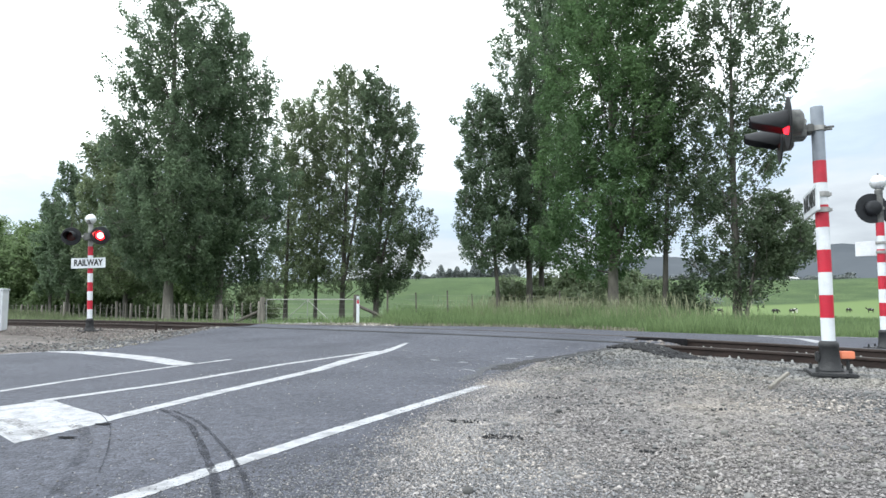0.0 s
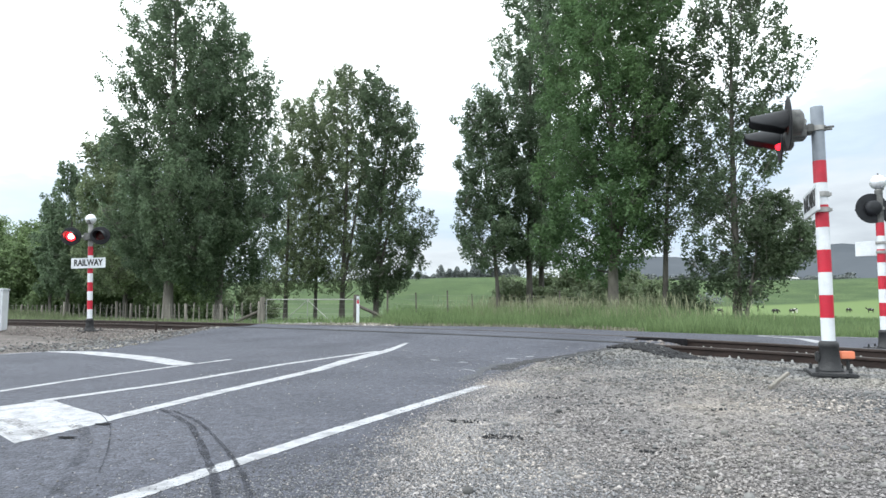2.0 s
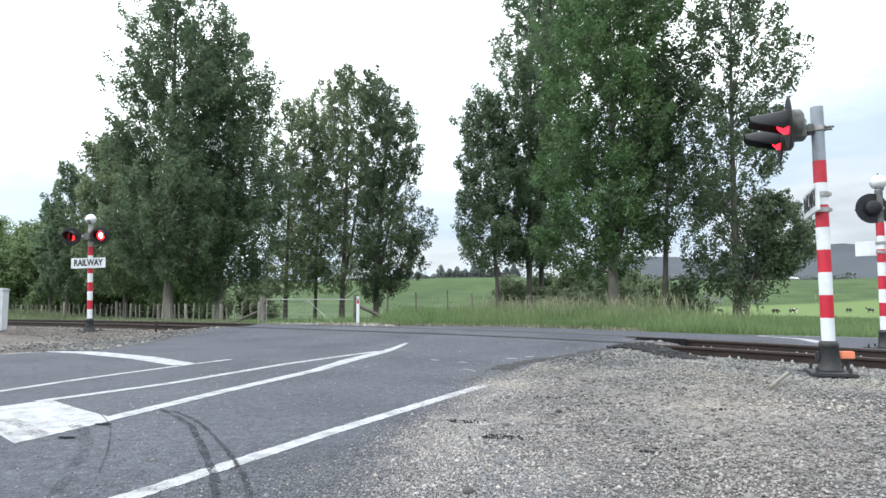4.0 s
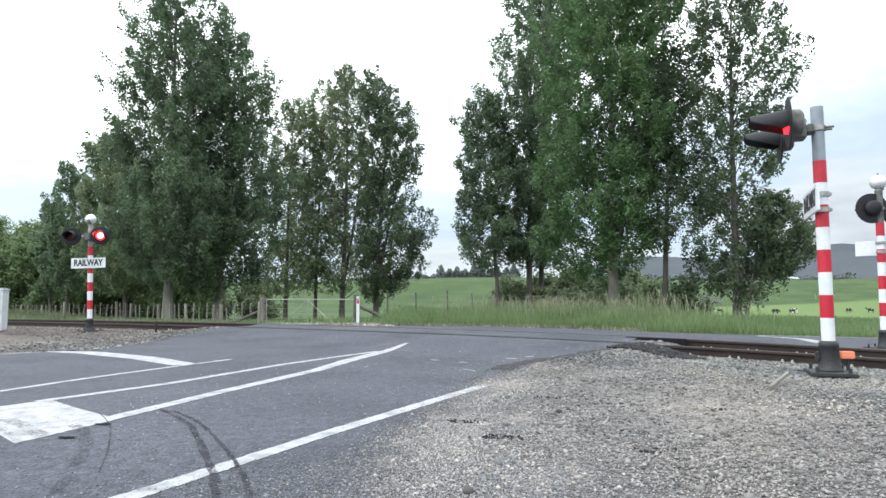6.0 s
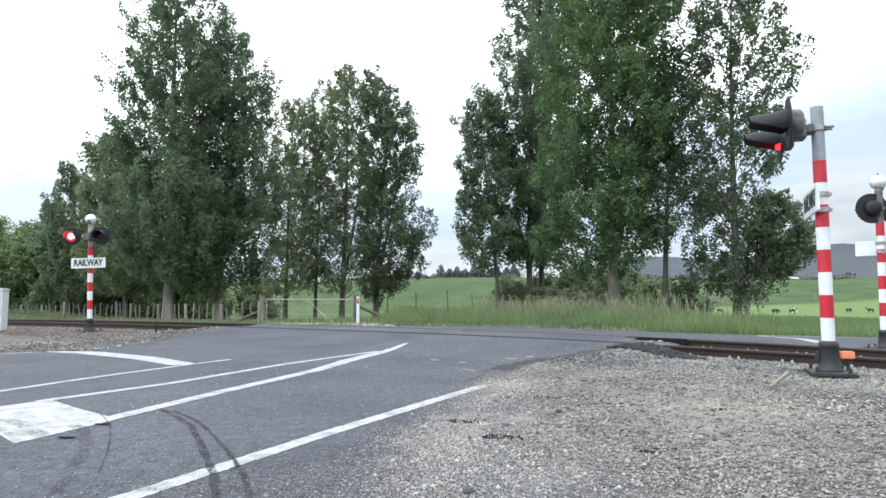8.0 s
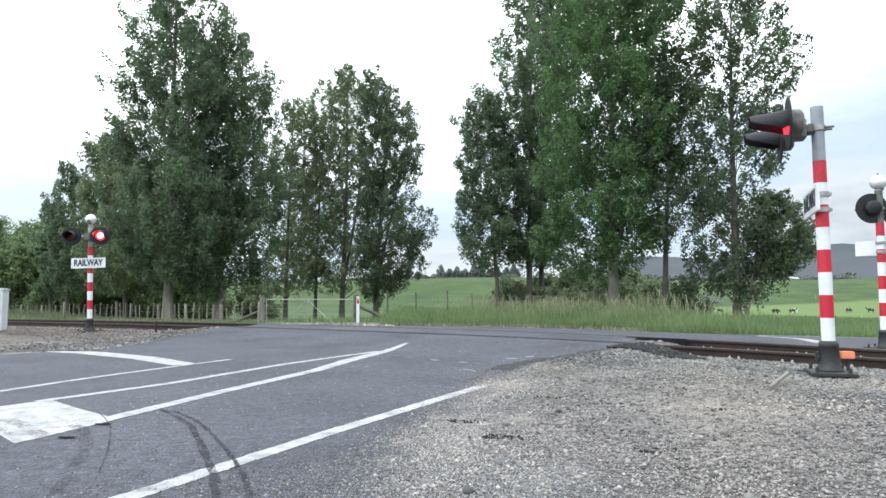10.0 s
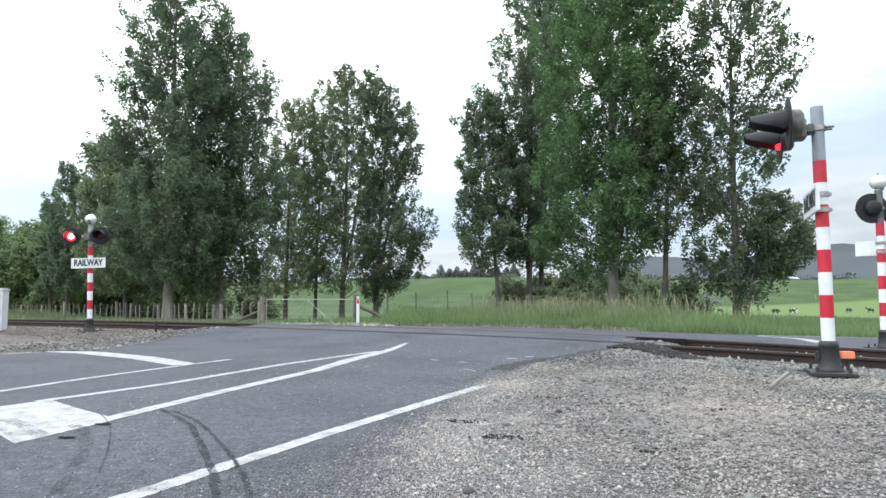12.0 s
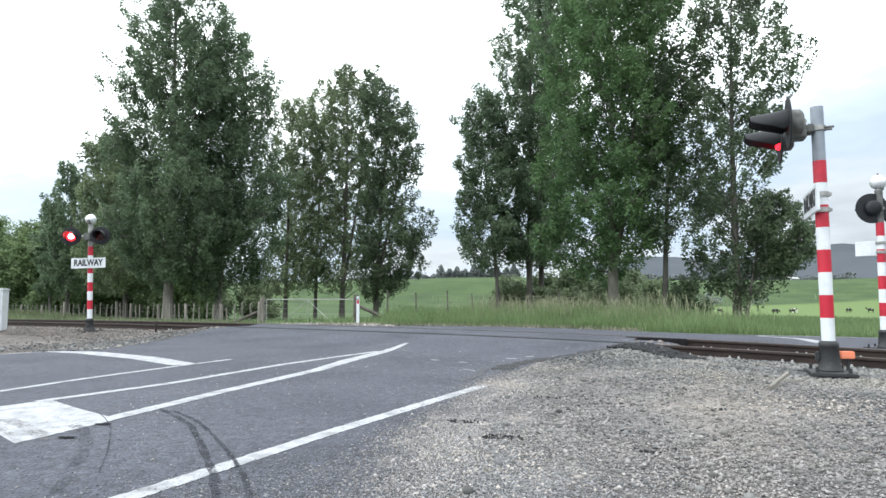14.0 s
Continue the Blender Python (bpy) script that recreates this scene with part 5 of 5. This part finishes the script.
# ---- far things ----
def build_cow(x, y, turn, white, grazing):
    cow = thing("cow", pose(x, y, land(x, y), 0, 0, turn), "black and white dairy cow grazing" if white else "black dairy cow grazing", "cow", "herd in the paddock")
    coat = M_COW_WHITE if white else M_COW_BLACK
    bm = bmesh.new()
    bmesh.ops.create_uvsphere(bm, u_segments=14, v_segments=10, radius=1, matrix=Matrix.Translation((0, 0, 0.95)) @ Matrix.Diagonal((0.85, 0.36, 0.40, 1)))
    part("body", bm, coat, cow, "", True)
    bm = rod_bm((0.72, 0, 1.05), (1.12, 0, 0.75 if grazing else 1.3), 0.17, 0.12, 8)
    hz = 0.45 if grazing else 1.35
    rod_bm((1.08, 0, hz + 0.25), (1.3, 0, hz - 0.12), 0.13, 0.08, 8, bm)
    part("head", bm, M_COW_BLACK, cow)
    for lx in (-0.6, 0.55):
        for ly in (-0.2, 0.2):
            part("leg", rod_bm((lx, ly, 0), (lx, ly, 0.75), 0.06, 0.1, 7), coat, cow)
    part("tail", rod_bm((-0.83, 0, 1.1), (-0.93, 0, 0.45), 0.03, 0.02, 6), coat, cow)
    bm = bmesh.new()
    bmesh.ops.create_uvsphere(bm, u_segments=10, v_segments=8, radius=1, matrix=Matrix.Translation((-0.25, 0, 1.02)) @ Matrix.Diagonal((0.2, 0.375, 0.28, 1)))
    part("flank_patch", bm, M_COW_BLACK if white else M_COW_WHITE, cow, "", True)


for i, (cx, cy) in enumerate([(62, 190), (77, 186), (85, 192), (90, 188), (98, 184), (101, 190), (104.5, 187), (107, 190), (124, 191), (128, 187), (134.5, 190)]):
    build_cow(cx, cy, (i * 67) % 50 - 25 + 180 * (i % 2), i in (0, 7), i % 3 != 0)


def build_far_wood(name, rows, size, count, label, seed):
    """rows: (x, y, width, height) of clumps of distant trees."""
    rs_ = np.random.RandomState(seed)
    qs = []
    for x, y, w, h in rows:
        k = int(count * w * h / 60)
        c = np.empty((k, 3))
        c[:, 0] = x + rs_.normal(0, 0.36, k) * w
        c[:, 1] = y + rs_.normal(0, 2.0, k)
        crest = h * (0.65 + 0.35 * np.sin(c[:, 0] * 0.9 + seed) * np.cos(c[:, 0] * 0.37))
        c[:, 2] = land(x, y) + np.abs(rs_.rand(k)) * crest
        qs.append(leaf_quads(c, 0.25, 1, size, rs_))
    tagged(quads_object(name, np.concatenate(qs), M_HAZED_WOOD), label, "trees", kind="stuff")


ridge = []
rn = random.Random(9)
for i in range(36):
    ridge.append((-60 + i * 3.0 + rn.uniform(-1, 1), 376 + rn.uniform(0, 14), 4.5, rn.uniform(1.8, 2.8) if i < 15 else rn.uniform(3.0, 5.5) if i < 20 else rn.uniform(6.0, 10.5)))
for i in range(26):
    ridge.append((120 + i * 5.0, 372 + rn.uniform(0, 10), 6.0, rn.uniform(3.5, 6.5)))
build_far_wood("far_wood", ridge, 0.9, 1300, "row of trees on the ridge, haze painted into their grey-green", 3)
mid = [(30 + i * 7.5 + rn.uniform(-3, 3), 245 + rn.uniform(-15, 15), 6, rn.uniform(3, 8)) for i in range(14)]
build_far_wood("field_trees", mid, 0.7, 120, "scattered shelter trees across the pasture", 4)

house = thing("farmhouse", pose(210, 374, land(210, 374), 0, 0, 20), "small pale farmhouse on the far ridge", "house")
part("wall", box_bm(-3.4, 3.4, -2, 2, -1, 2.0), M_WHITE, house)
bm = bmesh.new()
rv = [bm.verts.new(p) for p in ((-3.7, -2.4, 1.95), (3.7, -2.4, 1.95), (3.7, 2.4, 1.95), (-3.7, 2.4, 1.95), (-3.7, 0, 3.3), (3.7, 0, 3.3))]
for f in ((0, 1, 5, 4), (2, 3, 4, 5), (0, 4, 3), (1, 2, 5), (3, 2, 1, 0)):
    bm.faces.new([rv[i] for i in f])
part("roof", bm, M_ROOF, house)
for wx in (-2.2, 0, 2.2):
    part("window", box_bm(wx - 0.5, wx + 0.5, -2.06, -2.0, 0.6, 1.6), M_BLACK, house)


def build_mountains():
    n = 160
    verts, faces = [], []
    for i in range(n + 1):
        a = radians(-75 + 150 * i / n)
        for j, r in enumerate((1500, 1750, 2000)):
            x, y = r * math.sin(a), r * math.cos(a)
            h = 45 + 30 * noise.noise((x * 0.003, 2.2, 0)) + 14 * noise.noise((x * 0.01, 5.0, 0)) + 72 * ease(0.15, 0.33, a) + 19 * ease(0.42, 0.6, a)
            verts.append((x, y, (-10, h * 0.6, h)[j] + 14))
    for i in range(n):
        for j in range(2):
            p = i * 3 + j
            faces.append((p, p + 3, p + 4, p + 1))
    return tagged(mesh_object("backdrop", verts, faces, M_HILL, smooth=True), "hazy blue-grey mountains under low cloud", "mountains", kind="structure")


build_mountains()


# ---- what moves: the flashing lamps and the boughs in the wind ----
TO_PLUS = [-0.3, 0.64, 1.43, 2.25, 3.15, 3.98, 4.81, 5.64, 6.46, 7.34, 8.19, 9.04, 9.89, 10.74, 11.54, 12.44, 13.24]
TO_MINUS = [0.17, 1.04, 1.84, 2.65, 3.57, 4.40, 5.23, 6.04, 6.94, 7.74, 8.62, 9.47, 10.26, 11.14, 11.95, 12.84, 13.65]


def lamp_rows(side, m):
    """Turning rows of one lamp insert; 0 degrees shows its lit face."""
    lit = TO_PLUS if side > 0 else TO_MINUS
    dark = TO_MINUS if side > 0 else TO_PLUS
    events = sorted([(t, 0) for t in lit] + [(t, 180) for t in dark])
    at = 180 if side < 0 else 0
    rows = [(0.0, m @ Matrix.Rotation(radians(at), 4, "Y"))]
    for t, goal in events:
        if t < 0.05 or goal == at:
            continue
        for k, f in enumerate((0.0, 0.36, 0.68, 1.0)):
            rows.append((t - 0.05 + k / 30, m @ Matrix.Rotation(radians(at + (goal - at) * f), 4, "Y")))
        at = goal
    rows.append((14.0, m @ Matrix.Rotation(radians(at), 4, "Y")))
    return rows


def motions():
    for discs in (near_discs, left_discs, right_discs):
        for side, (disc, m) in zip((-1, 1), discs):
            walk(disc, lamp_rows(side, m))
    for limb, start, sway, phase in swaying:
        rows = []
        for i in range(21):
            t = i * 0.7
            gust = 0.6 + 0.4 * math.sin(0.55 * t + start.x * 0.2 + start.z * 0.1)
            a = sway * gust * (0.9 * math.sin(2.1 * t + phase) + 0.5 * math.sin(3.7 * t + 2 * phase))
            b = sway * gust * 0.7 * math.sin(2.6 * t + 1.3 * phase)
            rows.append((t, pose(start.x, start.y, start.z, b, a, 0)))
        walk(limb, rows)


motions()
